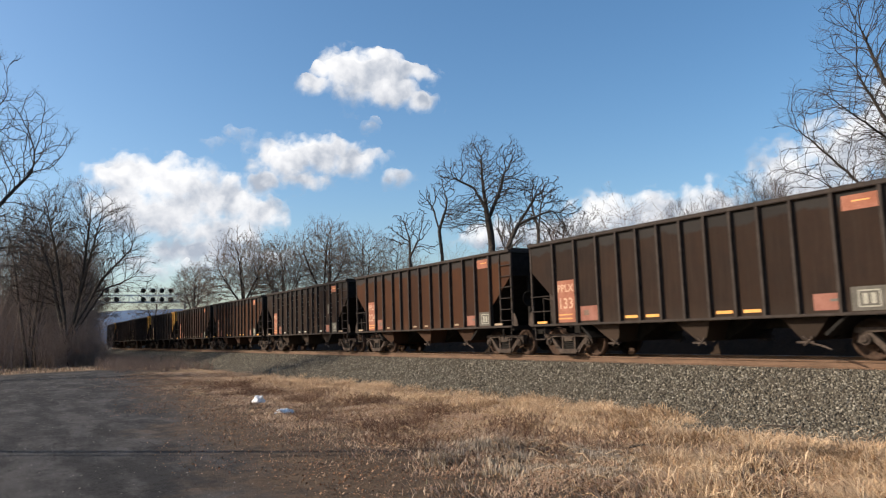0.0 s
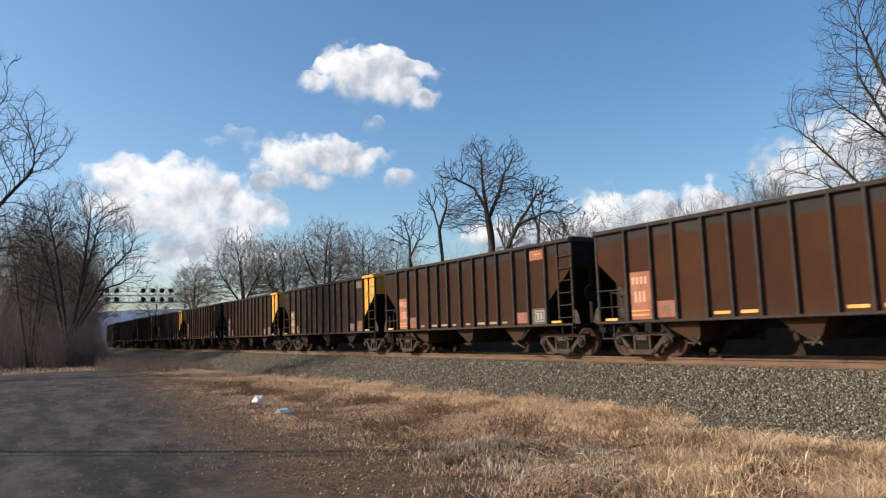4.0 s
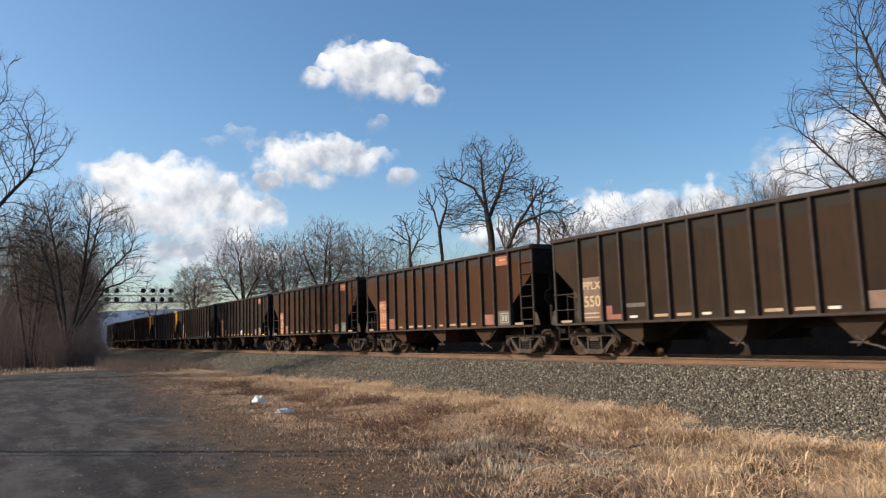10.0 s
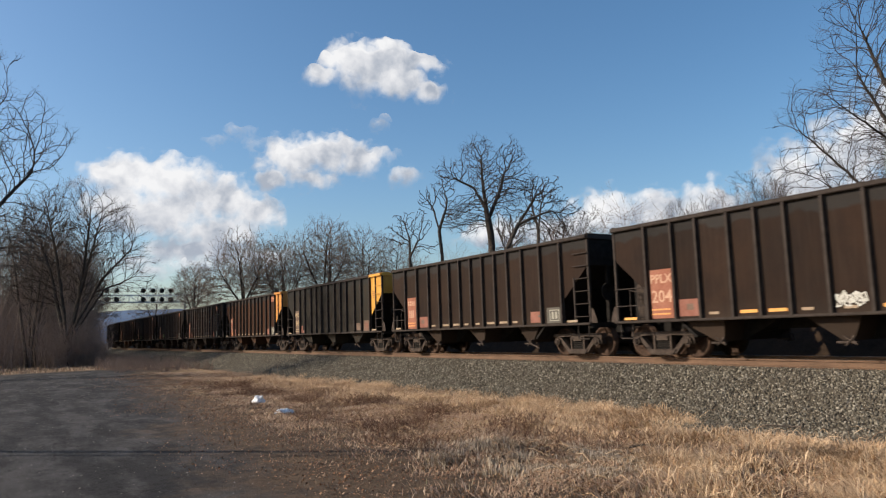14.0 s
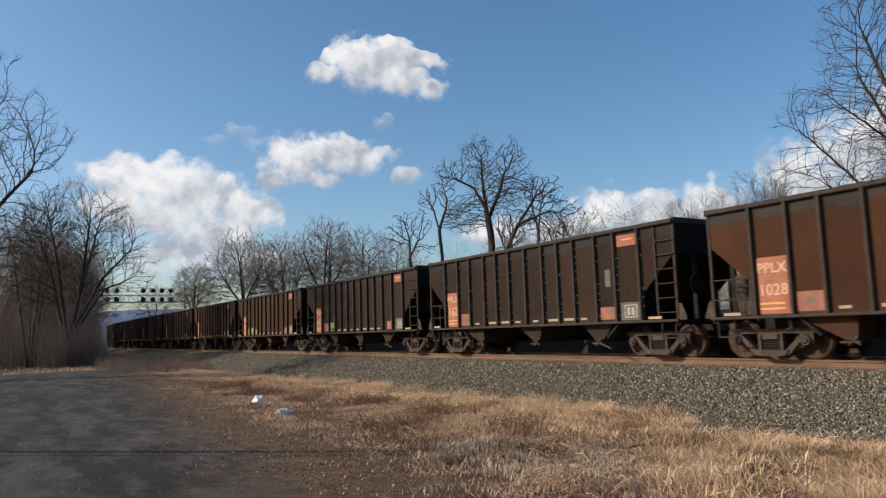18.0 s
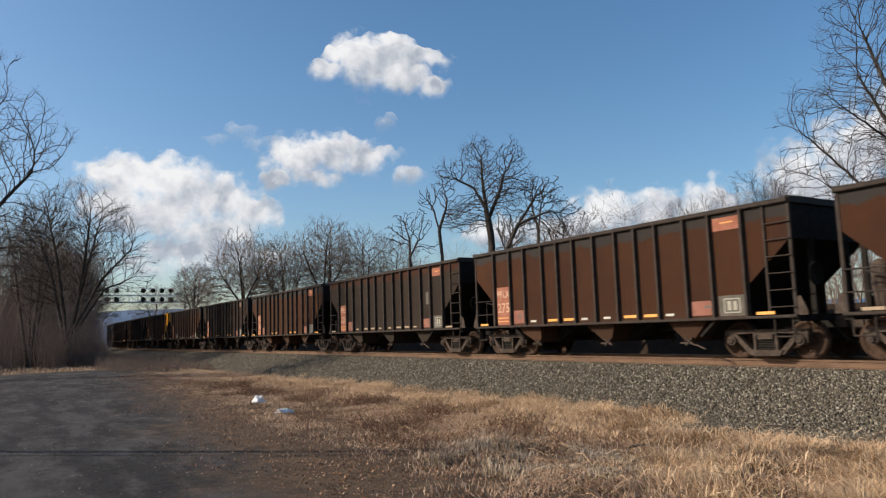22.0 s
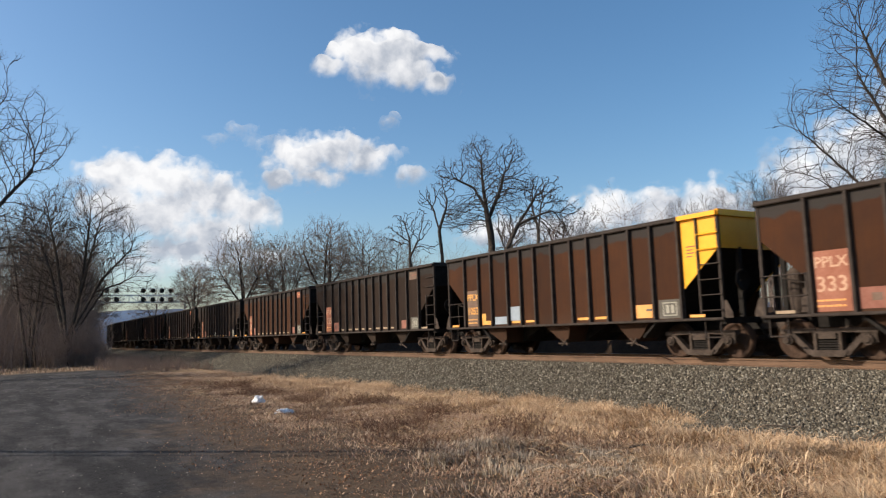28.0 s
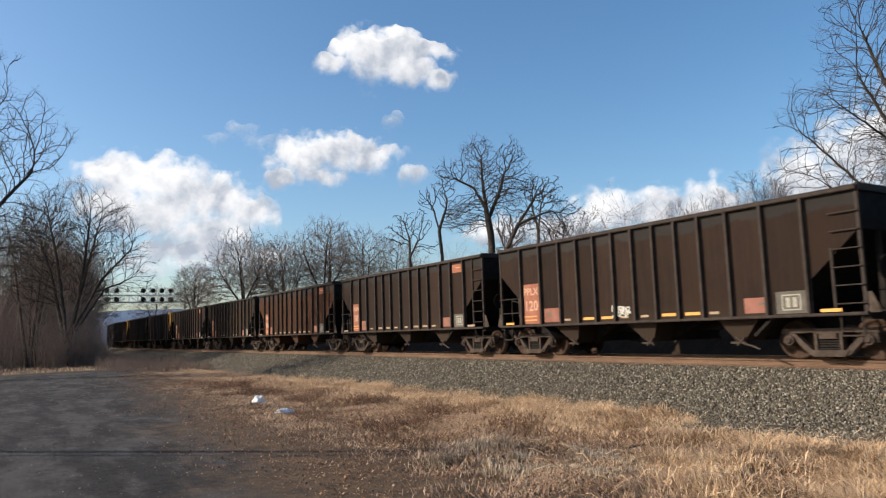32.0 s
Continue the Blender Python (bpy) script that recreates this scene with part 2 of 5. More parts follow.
    nt.links.new(c, b.inputs["Base Color"])
    return m


M_GRAVEL = island_material("lot_gravel", [(0, (0.07, 0.062, 0.056)), (0.6, (0.12, 0.11, 0.098)), (1, (0.26, 0.235, 0.21))])
M_WEED = island_material("dead_weed_stems", [(0, (0.09, 0.045, 0.028)), (0.6, (0.21, 0.115, 0.072)), (1, (0.42, 0.29, 0.19))])
M_GRASS = island_material("dry_grass_tan", [(0, (0.28, 0.155, 0.08)), (0.5, (0.58, 0.385, 0.215)), (1, (0.84, 0.62, 0.40))])
M_GRASS2 = island_material("dry_grass_grey", [(0, (0.23, 0.125, 0.075)), (0.5, (0.43, 0.285, 0.18)), (0.9, (0.62, 0.45, 0.31)), (1, (0.17, 0.15, 0.075))])
M_GRASS3 = island_material("dead_grass_grey_green", [(0, (0.20, 0.145, 0.095)), (0.5, (0.42, 0.32, 0.22)), (1, (0.66, 0.54, 0.40))])
M_LEAF = island_material("dead_leaves", [(0, (0.10, 0.045, 0.025)), (0.5, (0.26, 0.135, 0.075)), (0.85, (0.38, 0.22, 0.13)), (1, (0.52, 0.36, 0.24))])


# ---------------------------------------------------------------- mesh helpers
class Geo:
    """Vertices and faces of one mesh."""

    def __init__(self):
        self.v, self.f, self.slot = [], [], []

    def add(self, verts, faces, slot=0):
        n = len(self.v)
        self.v += [tuple(p) for p in verts]
        self.f += [tuple(n + i for i in q) for q in faces]
        self.slot += [slot] * len(faces)
        return self

    def box(self, lo, hi, slot=0):
        (a, b, c), (d, e, f) = lo, hi
        return self.add([(a, b, c), (d, b, c), (d, e, c), (a, e, c), (a, b, f), (d, b, f), (d, e, f), (a, e, f)],
                        [(0, 3, 2, 1), (4, 5, 6, 7), (0, 1, 5, 4), (1, 2, 6, 5), (2, 3, 7, 6), (3, 0, 4, 7)], slot)

    def slab(self, poly, x0, x1, slot=0):
        """A polygon of (y, z) points extruded along x."""
        n = len(poly)
        vs = [(x0, y, z) for y, z in poly] + [(x1, y, z) for y, z in poly]
        fs = [tuple(range(n)), tuple(range(2 * n - 1, n - 1, -1))]
        fs += [(i, i + n, (i + 1) % n + n, (i + 1) % n) for i in range(n)]
        return self.add(vs, fs, slot)

    def profile_y(self, poly, y0, y1, slot=0):
        """A polygon of (x, z) points extruded along y."""
        n = len(poly)
        vs = [(x, y0, z) for x, z in poly] + [(x, y1, z) for x, z in poly]
        fs = [tuple(range(n)), tuple(range(2 * n - 1, n - 1, -1))]
        fs += [(i, i + n, (i + 1) % n + n, (i + 1) % n) for i in range(n)]
        return self.add(vs, fs, slot)

    def column(self, poly, z0, z1, slot=0):
        """A polygon of (x, y) points extruded along z."""
        n = len(poly)
        vs = [(x, y, z0) for x, y in poly] + [(x, y, z1) for x, y in poly]
        fs = [tuple(range(n)), tuple(range(2 * n - 1, n - 1, -1))]
        fs += [(i, i + n, (i + 1) % n + n, (i + 1) % n) for i in range(n)]
        return self.add(vs, fs, slot)

    def tube(self, a, b, r0, r1=None, sides=8, caps=True, slot=0):
        a, b = Vector(a), Vector(b)
        r1 = r0 if r1 is None else r1
        d = (b - a).normalized()
        u = d.orthogonal().normalized()
        w = d.cross(u)
        ring = [u * math.cos(2 * math.pi * i / sides) + w * math.sin(2 * math.pi * i / sides) for i in range(sides)]
        vs = [a + q * r0 for q in ring] + [b + q * r1 for q in ring]
        fs = [(i, (i + 1) % sides, (i + 1) % sides + sides, i + sides) for i in range(sides)]
        if caps:
            fs += [tuple(range(sides - 1, -1, -1)), tuple(range(sides, 2 * sides))]
        return self.add(vs, fs, slot)

    def pipe(self, pts, r, sides=6, slot=0):
        for a, b in zip(pts, pts[1:]):
            self.tube(a, b, r, r, sides, True, slot)
        return self

    def lathe(self, prof, sides=28, slot=0):
        """Profile of (x, radius) turned about the x axis."""
        n = len(prof)
        vs = [(x, r * math.cos(2 * math.pi * k / sides), r * math.sin(2 * math.pi * k / sides)) for k in range(sides) for x, r in prof]
        fs = [(k * n + i, k * n + i + 1, ((k + 1) % sides) * n + i + 1, ((k + 1) % sides) * n + i) for k in range(sides) for i in range(n - 1)]
        return self.add(vs, fs, slot)

    def mesh(self, name, mats, smooth=False):
        me = bpy.data.meshes.new(name)
        me.from_pydata(self.v, [], self.f)
        for m in mats:
            me.materials.append(m)
        if len(mats) > 1:
            me.polygons.foreach_set("material_index", self.slot)
        bm = bmesh.new()
        bm.from_mesh(me)
        bmesh.ops.recalc_face_normals(bm, faces=bm.faces)
        bm.to_mesh(me)
        bm.free()
        if smooth:
            me.polygons.foreach_set("use_smooth", [True] * len(me.polygons))
        me.update()
        return me


def part(name, geo, mats, parent, label="", smooth=False):
    mats = mats if isinstance(mats, (list, tuple)) else [mats]
    me = geo if isinstance(geo, bpy.types.Mesh) else geo.mesh(name, mats, smooth)
    ob = new(name, me)
    ob.parent = parent
    if label:
        ob["label"] = label
    return ob


def from_arrays(name, verts, faces, mats):
    me = bpy.data.meshes.new(name)
    me.from_pydata(verts, [], faces)
    for m in mats:
        me.materials.append(m)
    me.update()
    return me


def step(a, b, x):
    t = min(1.0, max(0.0, (x - a) / (b - a)))
    return t * t * (3 - 2 * t)


# ---------------------------------------------------------------- ground
XC = 16.71                      # centre line of the track
RAIL_X = 0.7525


BEND_Y, BEND_R, BEND_MOST = 108.0, 230.0, 0.9     # the line bends to the right beyond the signal bridge


def bend_x(y):
    """How far the line has swung from its straight course at y."""
    a = (y - BEND_Y) / BEND_R
    if a <= 0:
        return 0.0
    m = math.sin(BEND_MOST)
    if a < m:
        return BEND_R * (1 - math.sqrt(1 - a * a))
    return BEND_R * (1 - math.cos(BEND_MOST)) + (a - m) * BEND_R * math.tan(BEND_MOST)


def on_line(s):
    """Place and heading on the centre line, s metres along it."""
    a = (s - BEND_Y) / BEND_R
    if a <= 0:
        return XC, s, 0.0
    b = min(a, BEND_MOST)
    x, y = XC + BEND_R * (1 - math.cos(b)), BEND_Y + BEND_R * math.sin(b)
    rest = (a - b) * BEND_R
    return x + rest * math.sin(b), y + rest * math.cos(b), math.degrees(b)


def ground_z(x, y):
    if y > BEND_Y and x > -6:
        x = max(-6.0, x - bend_x(y))
    if x < 5:
        z = -0.85
    elif x < 12.2:
        z = -0.85 - 0.2 * step(5, 12.2, x)
    elif x < 15.2:
        z = -1.05 + 0.83 * (x - 12.2) / 3.0
    elif x < 18.3:
        z = -0.22
    elif x < 20.3:
        z = -0.22 - 0.6 * (x - 18.3) / 2.0
    elif x < 22.8:
        z = -0.82 + 2.2 * step(20.3, 22.8, x)
    else:
        z = 1.38 - 0.6 * step(24, 60, x)
    if 0 < x < 12.2:
        z += 0.09 * noise.noise((x * 0.5, y * 0.4, 0)) * step(3.5, 6, x) * (1 - step(11.4, 12.2, x))
    return z


def build_ground():
    xs = [-3000, -900, -300, -120, -60, -30, -15, -6, -2, 0] + [0.5 * i for i in range(1, 24)] + [11.8, 12.0, 12.2, 12.8, 13.4, 14.0, 14.6, 15.2, 16, 17.5, 18.3, 19, 19.7, 20.3, 20.9, 21.5, 22.1, 22.8, 24, 28, 35, 45, 60, 100, 200, 500, 1200, 3000]
    ys = [-900, -450, -300, -200, -120, -60, -30, -12, -4] + [0.6 * i for i in range(0, 60)] + [36 + 2 * i for i in range(1, 40)] + [120, 140, 170, 200, 250, 320, 420, 550, 750, 1100, 1800, 3200]
    vs = []
    for y in ys:
        for x in xs:
            q = x + (bend_x(min(y, 320.0)) if -6 <= x <= 100 else 0.0)
            vs.append((q, y, ground_z(q, y)))
    n = len(xs)
    fs, mi = [], []
    for j in range(len(ys) - 1):
        for i in range(n - 1):
            fs.append((j * n + i, j * n + i + 1, (j + 1) * n + i + 1, (j + 1) * n + i))
            mi.append(1 if 12.2 <= (xs[i] + xs[i + 1]) / 2 <= 20.0 else 0)
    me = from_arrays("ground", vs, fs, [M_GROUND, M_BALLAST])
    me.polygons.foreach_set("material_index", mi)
    me.polygons.foreach_set("use_smooth", [True] * len(fs))
    ob = new("ground", me)
    return tagged(ob, "grey gravel lot, dry grass verge and ballast bank", "ground", kind="structure")


GROUND = build_ground()


# ---------------------------------------------------------------- track
def build_track():
    track = tagged(new("track"), "rusty steel rails on ties in grey ballast", "track", kind="structure")
    sec = [(-0.069, -0.186), (0.069, -0.186), (0.069, -0.172), (0.012, -0.152), (0.009, -0.05), (0.036, -0.042), (0.036, -0.006), (0.028, 0.0),
           (-0.028, 0.0), (-0.036, -0.006), (-0.036, -0.042), (-0.009, -0.05), (-0.012, -0.152), (-0.069, -0.172)]
    for s in (-1, 1):
        g = Geo()
        y = -420.0
        while y < 300:
            long = 39.99 if y + 40 < BEND_Y else 4.0
            (xa, ya, ha), (xb, yb, hb) = on_line(y), on_line(y + long)
            ends = []
            for cx, cy, h in ((xa, ya, ha), (xb, yb, hb)):
                c, d = math.cos(radians(h)), math.sin(radians(h))
                ends.append([(cx + (s * (RAIL_X + 0.035) + x) * c, cy - (s * (RAIL_X + 0.035) + x) * d, z) for x, z in sec])
            n = len(sec)
            g.add(ends[0] + ends[1], [tuple(range(n)), tuple(range(2 * n - 1, n - 1, -1))] + [(i, i + n, (i + 1) % n + n, (i + 1) % n) for i in range(n)])
            if y < BEND_Y:
                g.add([(XC + s * (RAIL_X + 0.035) + x, yy, 0.0012) for x, yy in ((-0.025, y), (0.025, y), (0.025, y + long), (-0.025, y + long))], [(0, 1, 2, 3)], 1)
            y += 40 if long > 5 else 4.0
        part("rail", g, [M_RAIL, M_RAILTOP], track)
    tie = Geo().box((-1.3, -0.115, -0.36), (1.3, 0.115, -0.188)).mesh("tie", [M_TIE])
    plate = Geo().box((-0.18, -0.09, -0.19), (0.18, 0.09, -0.178)).mesh("tie_plate", [M_RAIL])
    for i in range(130):
        t = new("tie", tie)
        t.parent = track
        t.location = (XC, 2 + i * 0.52 + random.uniform(-0.02, 0.02), 0)
        q = new("tie_plate", plate)
        q.parent = t
        q.location = (-RAIL_X - 0.035, 0, 0)
    return track


build_track()


# ---------------------------------------------------------------- hopper car
BODY, TOP, SILL, HW = 6.21, 3.69, 1.04, 1.57
RIBS_UNEVEN = (-5.02, -4.10, -3.32, -2.38, -1.64, -0.89, 0.0, 0.89, 1.64, 2.38, 3.32, 4.10, 5.02)
BAYS_UNEVEN = ((4.15, 2.80, 3.02), (0.72, -0.52, -0.15), (-2.45, -3.75, -3.05))       # both top corners and the foot
BAYS_EVEN = ((3.65, 2.50, 2.78), (0.54, -0.58, -0.22), (-2.50, -3.65, -3.05))
RIBS_EVEN = (-5.02, -4.02, -3.08, -2.26, -1.51, -0.76, 0.0, 0.76, 1.51, 2.26, 3.08, 4.02, 5.02)
WHEEL_R = 0.457


def panel_polys(ribs):
    """(y, z) outlines of the side sheets between the ribs; the end ones are cut along the slope sheet."""
    out = []
    for a, b in zip(ribs, ribs[1:]):
        out.append([(a, SILL), (b, SILL), (b, TOP - 0.06), (a, TOP - 0.06)])
    out.append([(5.02, 1.73), (BODY, 2.78), (BODY, TOP - 0.06), (5.02, TOP - 0.06)])
    out.insert(0, [(-BODY, 2.78), (-5.02, 1.73), (-5.02, TOP - 0.06), (-BODY, TOP - 0.06)])
    return out


def truck_side_frame():
    """Cast frame with its two triangular windows and the spring pocket."""
    g = Geo()
    x0, x1 = -0.09, 0.09
    for s in (-1, 1):
        g.slab([(s * 0.24, 0.71), (s * 1.08, 0.71), (s * 1.10, 0.60), (s * 0.80, 0.605), (s * 0.24, 0.63)], x0 - 0.015, x1 + 0.015)           # top chord
        g.slab([(s * 0.80, 0.64), (s * 0.93, 0.62), (s * 0.45, 0.12), (s * 0.32, 0.12), (s * 0.34, 0.20)], x0, x1)            # diagonal
        g.slab([(s * 0.25, 0.64), (s * 0.315, 0.64), (s * 0.315, 0.20), (s * 0.25, 0.20)], x0, x1)                              # column
        g.slab([(s * 0.80, 0.70), (s * 1.05, 0.69), (s * 1.07, 0.40), (s * 0.98, 0.36), (s * 0.86, 0.40)], x0 + 0.01, x1 - 0.01)   # pedestal jaw
    g.slab([(-0.46, 0.23), (0.46, 0.23), (0.36, 0.09), (-0.36, 0.09)], x0 - 0.03, x1 + 0.03)               # spring seat
    g.slab([(-0.30, 0.71), (0.30, 0.71), (0.30, 0.60), (-0.30, 0.60)], x0, x1)
    for e in (-1, 1):                           # roller bearings in the jaws
        g.tube((-0.15, e * 0.889, WHEEL_R), (0.15, e * 0.889, WHEEL_R), 0.12, 0.12, 14)
        for q in (-1, 1):
            g.tube((q * 0.15, e * 0.889, WHEEL_R), (q * 0.19, e * 0.889, WHEEL_R), 0.09, 0.06, 10)
    return g


def spring_nest():
    """Coil springs side by side, cast as one ribbed block between the columns."""
    prof = []
    for k in range(6):
        z = 0.22 + k * 0.058
        prof += [(-0.06, z), (-0.09, z + 0.02), (-0.06, z + 0.04)]
    poly = prof + [(0.06, 0.57), (0.06, 0.22)]
    return Geo().profile_y(poly, -0.235, 0.235)


def wheelset():
    """Two wheels and the axle between them, axis along x, centred at the origin."""
    g = Geo()
    for s in (-1, 1):
        prof = [(0.62, 0.09), (0.62, 0.14), (0.69, 0.16), (0.715, 0.33), (0.685, 0.37), (0.685, 0.485), (0.715, 0.482), (0.725, WHEEL_R + 0.002), (0.815, WHEEL_R - 0.006), (0.82, 0.385), (0.775, 0.365), (0.765, 0.19), (0.83, 0.15), (0.83, 0.09)]
        g.lathe([(s * x, r) for x, r in prof], 32, 0)
        for k in range(3):                      # cast lugs that show the turning
            a = k * 2.094
            c, d = math.cos(a), math.sin(a)
            g.tube((s * 0.755, 0.27 * c, 0.27 * d), (s * 0.785, 0.27 * c, 0.27 * d), 0.035, 0.03, 6)
        g.tube((s * 0.82, 0, 0), (s * 1.08, 0, 0), 0.085, 0.08, 12)
    g.tube((-0.65, 0, 0), (0.65, 0, 0), 0.085, 0.085, 12)
    return g


def text_mesh(body, size, mats):
    """Letters as a thin mesh, reading along -y and standing on z."""
    cu = bpy.data.curves.new("lettering", "FONT")
    cu.body, cu.size, cu.align_x, cu.extrude, cu.resolution_u = body, size, "CENTER", 0.002, 2
    cu.offset = 0.006
    tmp = bpy.data.objects.new("lettering", cu)
    scene.collection.objects.link(tmp)
    me = bpy.data.meshes.new_from_object(tmp.evaluated_get(bpy.context.evaluated_depsgraph_get()))
    bpy.data.objects.remove(tmp)
    me.transform(Matrix(((0, 0, -1, 0), (-1, 0, 0, 0), (0, 1, 0, 0), (0, 0, 0, 1))))
    me.materials.clear()
    for m in mats:
        me.materials.append(m)
    return me


def build_car(ribs):
    """One triple hopper; +y is the end with the brake gear, -x the side that faces the lot."""
    car = new("hopper_car")
    for s in (-1, 1):
        xo = s * HW
        for poly in panel_polys(ribs):
            part("side_panel", Geo().slab(poly, xo, xo - s * 0.02), PAINTS["dark"], car)
        for y in ribs:
            hat = [(xo, y - 0.07), (xo + s * 0.012, y - 0.07), (xo + s * 0.012, y - 0.042), (xo + s * 0.105, y - 0.034), (xo + s * 0.105, y + 0.034), (xo + s * 0.012, y + 0.042), (xo + s * 0.012, y + 0.07), (xo, y + 0.07)]
            g = Geo().column(hat, SILL - 0.02, TOP - 0.10)
            for k in range(11 if s < 0 else 0):       # rivet heads along the flange
                z = SILL + 0.12 + k * 0.215
                for f in (-0.056, 0.056):
                    g.box((xo + s * 0.012, y + f - 0.012, z - 0.012), (xo + s * 0.027, y + f + 0.012, z + 0.012))
            part("side_post", g, M_RIB, car)
        part("top_chord", Geo().profile_y([(xo - s * 0.03, TOP - 0.11), (xo + s * 0.085, TOP - 0.11), (xo + s * 0.10, TOP - 0.09), (xo + s * 0.10, TOP - 0.01), (xo + s * 0.09, TOP), (xo - s * 0.03, TOP)], -BODY - 0.03, BODY + 0.03), M_RIB, car)
        part("side_sill", Geo().profile_y([(xo - s * 0.04, SILL - 0.07), (xo + s * 0.09, SILL - 0.07), (xo + s * 0.10, SILL - 0.05), (xo + s * 0.10, SILL + 0.0), (xo - s * 0.04, SILL + 0.0)], -BODY - 0.05, BODY + 0.05), M_RIB, car)
        for e in (-1, 1):
            # corner post, end ladder and steps
            g = Geo().box((xo - s * 0.06, e * (BODY - 0.04), SILL), (xo + s * 0.02, e * (BODY + 0.03), TOP - 0.1))
            part("corner_post", g, M_RIB, car)
            inner = BODY - (0.62 if e < 0 else 1.08)
            lad = part("ladder", Geo().box((xo - s * 0.01, e * (inner - 0.025), SILL), (xo + s * 0.05, e * (inner + 0.025), (TOP - 0.12 if ribs == RIBS_UNEVEN else 2.42) if e < 0 else 1.95)), M_RIB, car)
            zs = [1.22 + 0.385 * k for k in range(6)] if e < 0 else [1.45, 1.93]
            for z in zs if s < 0 else []:
                part("rung", Geo().tube((xo + s * 0.055, e * inner, z), (xo + s * 0.055, e * (BODY + 0.02), z), 0.016, 0.016, 6), M_RIB, lad)
            g = Geo().pipe([(xo, e * (BODY - 0.1), SILL), (xo, e * (BODY - 0.1), 0.55), (xo, e * (BODY - 0.55), 0.55), (xo, e * (BODY - 0.55), SILL)], 0.02)
            part("sill_step", g, M_RIB, car)
            g = Geo().slab([(e * BODY, 1.02), (e * (BODY + 0.26), 1.02), (e * (BODY + 0.26), 1.12), (e * (BODY + 0.12), 1.45), (e * BODY, 1.45)], xo, xo - s * 0.02)
            part("corner_gusset", g, M_TRUCK, car)
    for e in (-1, 1):
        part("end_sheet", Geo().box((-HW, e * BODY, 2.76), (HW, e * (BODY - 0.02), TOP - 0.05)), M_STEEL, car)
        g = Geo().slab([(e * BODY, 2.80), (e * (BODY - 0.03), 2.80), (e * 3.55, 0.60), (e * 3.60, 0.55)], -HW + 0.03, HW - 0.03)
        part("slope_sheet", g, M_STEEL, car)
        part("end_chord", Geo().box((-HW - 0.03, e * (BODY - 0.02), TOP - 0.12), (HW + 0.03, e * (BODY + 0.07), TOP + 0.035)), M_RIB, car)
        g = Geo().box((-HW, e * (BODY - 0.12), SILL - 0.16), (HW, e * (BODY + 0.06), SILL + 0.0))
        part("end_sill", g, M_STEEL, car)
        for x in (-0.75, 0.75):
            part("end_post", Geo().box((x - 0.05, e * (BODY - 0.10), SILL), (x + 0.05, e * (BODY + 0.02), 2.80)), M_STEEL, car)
        g = Geo().box((-0.16, e * (BODY + 0.0), 0.72), (0.16, e * (BODY + 0.30), 0.98))
        g.box((-0.07, e * (BODY + 0.28), 0.78), (0.07, e * (BODY + 0.50), 0.93))
        g.slab([(e * (BODY + 0.46), 0.68), (e * (BODY + 0.655), 0.68), (e * (BODY + 0.655), 1.02), (e * (BODY + 0.46), 1.02)], -0.12, 0.12)
        part("coupler", g, M_TRUCK, car)
        part("air_hose", Geo().pipe([(-0.35, e * (BODY + 0.1), 0.8), (-0.36, e * (BODY + 0.35), 0.5), (-0.25, e * (BODY + 0.55), 0.35), (-0.1, e * (BODY + 0.62), 0.42)], 0.024), M_STEEL, car)
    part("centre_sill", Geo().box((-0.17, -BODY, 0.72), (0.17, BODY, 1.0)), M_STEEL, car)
    for ya, yc, yb in BAYS_EVEN if ribs == RIBS_EVEN else BAYS_UNEVEN:
        x0, x1, zt, zb = -HW + 0.13, HW - 0.13, SILL - 0.05, 0.45
        g = Geo().add([(x0, yc, zt), (x1, yc, zt), (x1, ya, zt), (x0, ya, zt),
                       (x0 + 0.10, yb - 0.12, zb), (x1 - 0.10, yb - 0.12, zb), (x1 - 0.10, yb + 0.12, zb), (x0 + 0.10, yb + 0.12, zb)],
                      [(0, 1, 5, 4), (1, 2, 6, 5), (2, 3, 7, 6), (3, 0, 4, 7), (4, 5, 6, 7), (0, 3, 2, 1)])
        bay = part("hopper_bay", g, PAINTS["dark"], car)
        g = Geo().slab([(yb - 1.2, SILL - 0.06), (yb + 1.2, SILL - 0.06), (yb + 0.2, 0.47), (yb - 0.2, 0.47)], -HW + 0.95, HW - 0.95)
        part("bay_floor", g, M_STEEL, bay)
        for s in (-1, 1):
            g = Geo().box((s * (HW - 0.24), yb - 0.20, 0.39), (s * (HW - 0.12), yb + 0.20, 0.44))
            if yb < -1:
                g.pipe([(s * (HW - 0.16), yb - 0.1, 0.40), (s * (HW - 0.08), yb - 0.4, 0.34), (s * (HW - 0.08), yb - 0.6, 0.26)], 0.024)
            g.box((s * (HW - 0.20), yb - 0.16, 0.42), (s * (HW - 0.14), yb - 0.11, 0.55))
            g.tube((s * (HW - 0.13), yb - 0.22, 0.36), (s * (HW - 0.13), yb + 0.06, 0.55), 0.02, 0.02, 6)
            g.tube((s * (HW - 0.11), yb + 0.02, 0.34), (s * (HW - 0.11), yb - 0.19, 0.53), 0.02, 0.02, 6)
            part("door_gear", g, M_TRUCK, bay)
    # brake gear on the platform at the +y end
    g = Geo().tube((-0.95, BODY - 0.45, 1.55), (-0.95, BODY - 0.45, 2.02), 0.19, 0.19, 14)
    g.tube((-0.95, BODY - 0.45, 2.02), (-0.95, BODY - 0.45, 2.13), 0.19, 0.10, 14).tube((-0.95, BODY - 0.45, 1.06), (-0.95, BODY - 0.45, 1.55), 0.15, 0.19, 14)
    part("brake_cylinder", g, M_TRUCK, car)
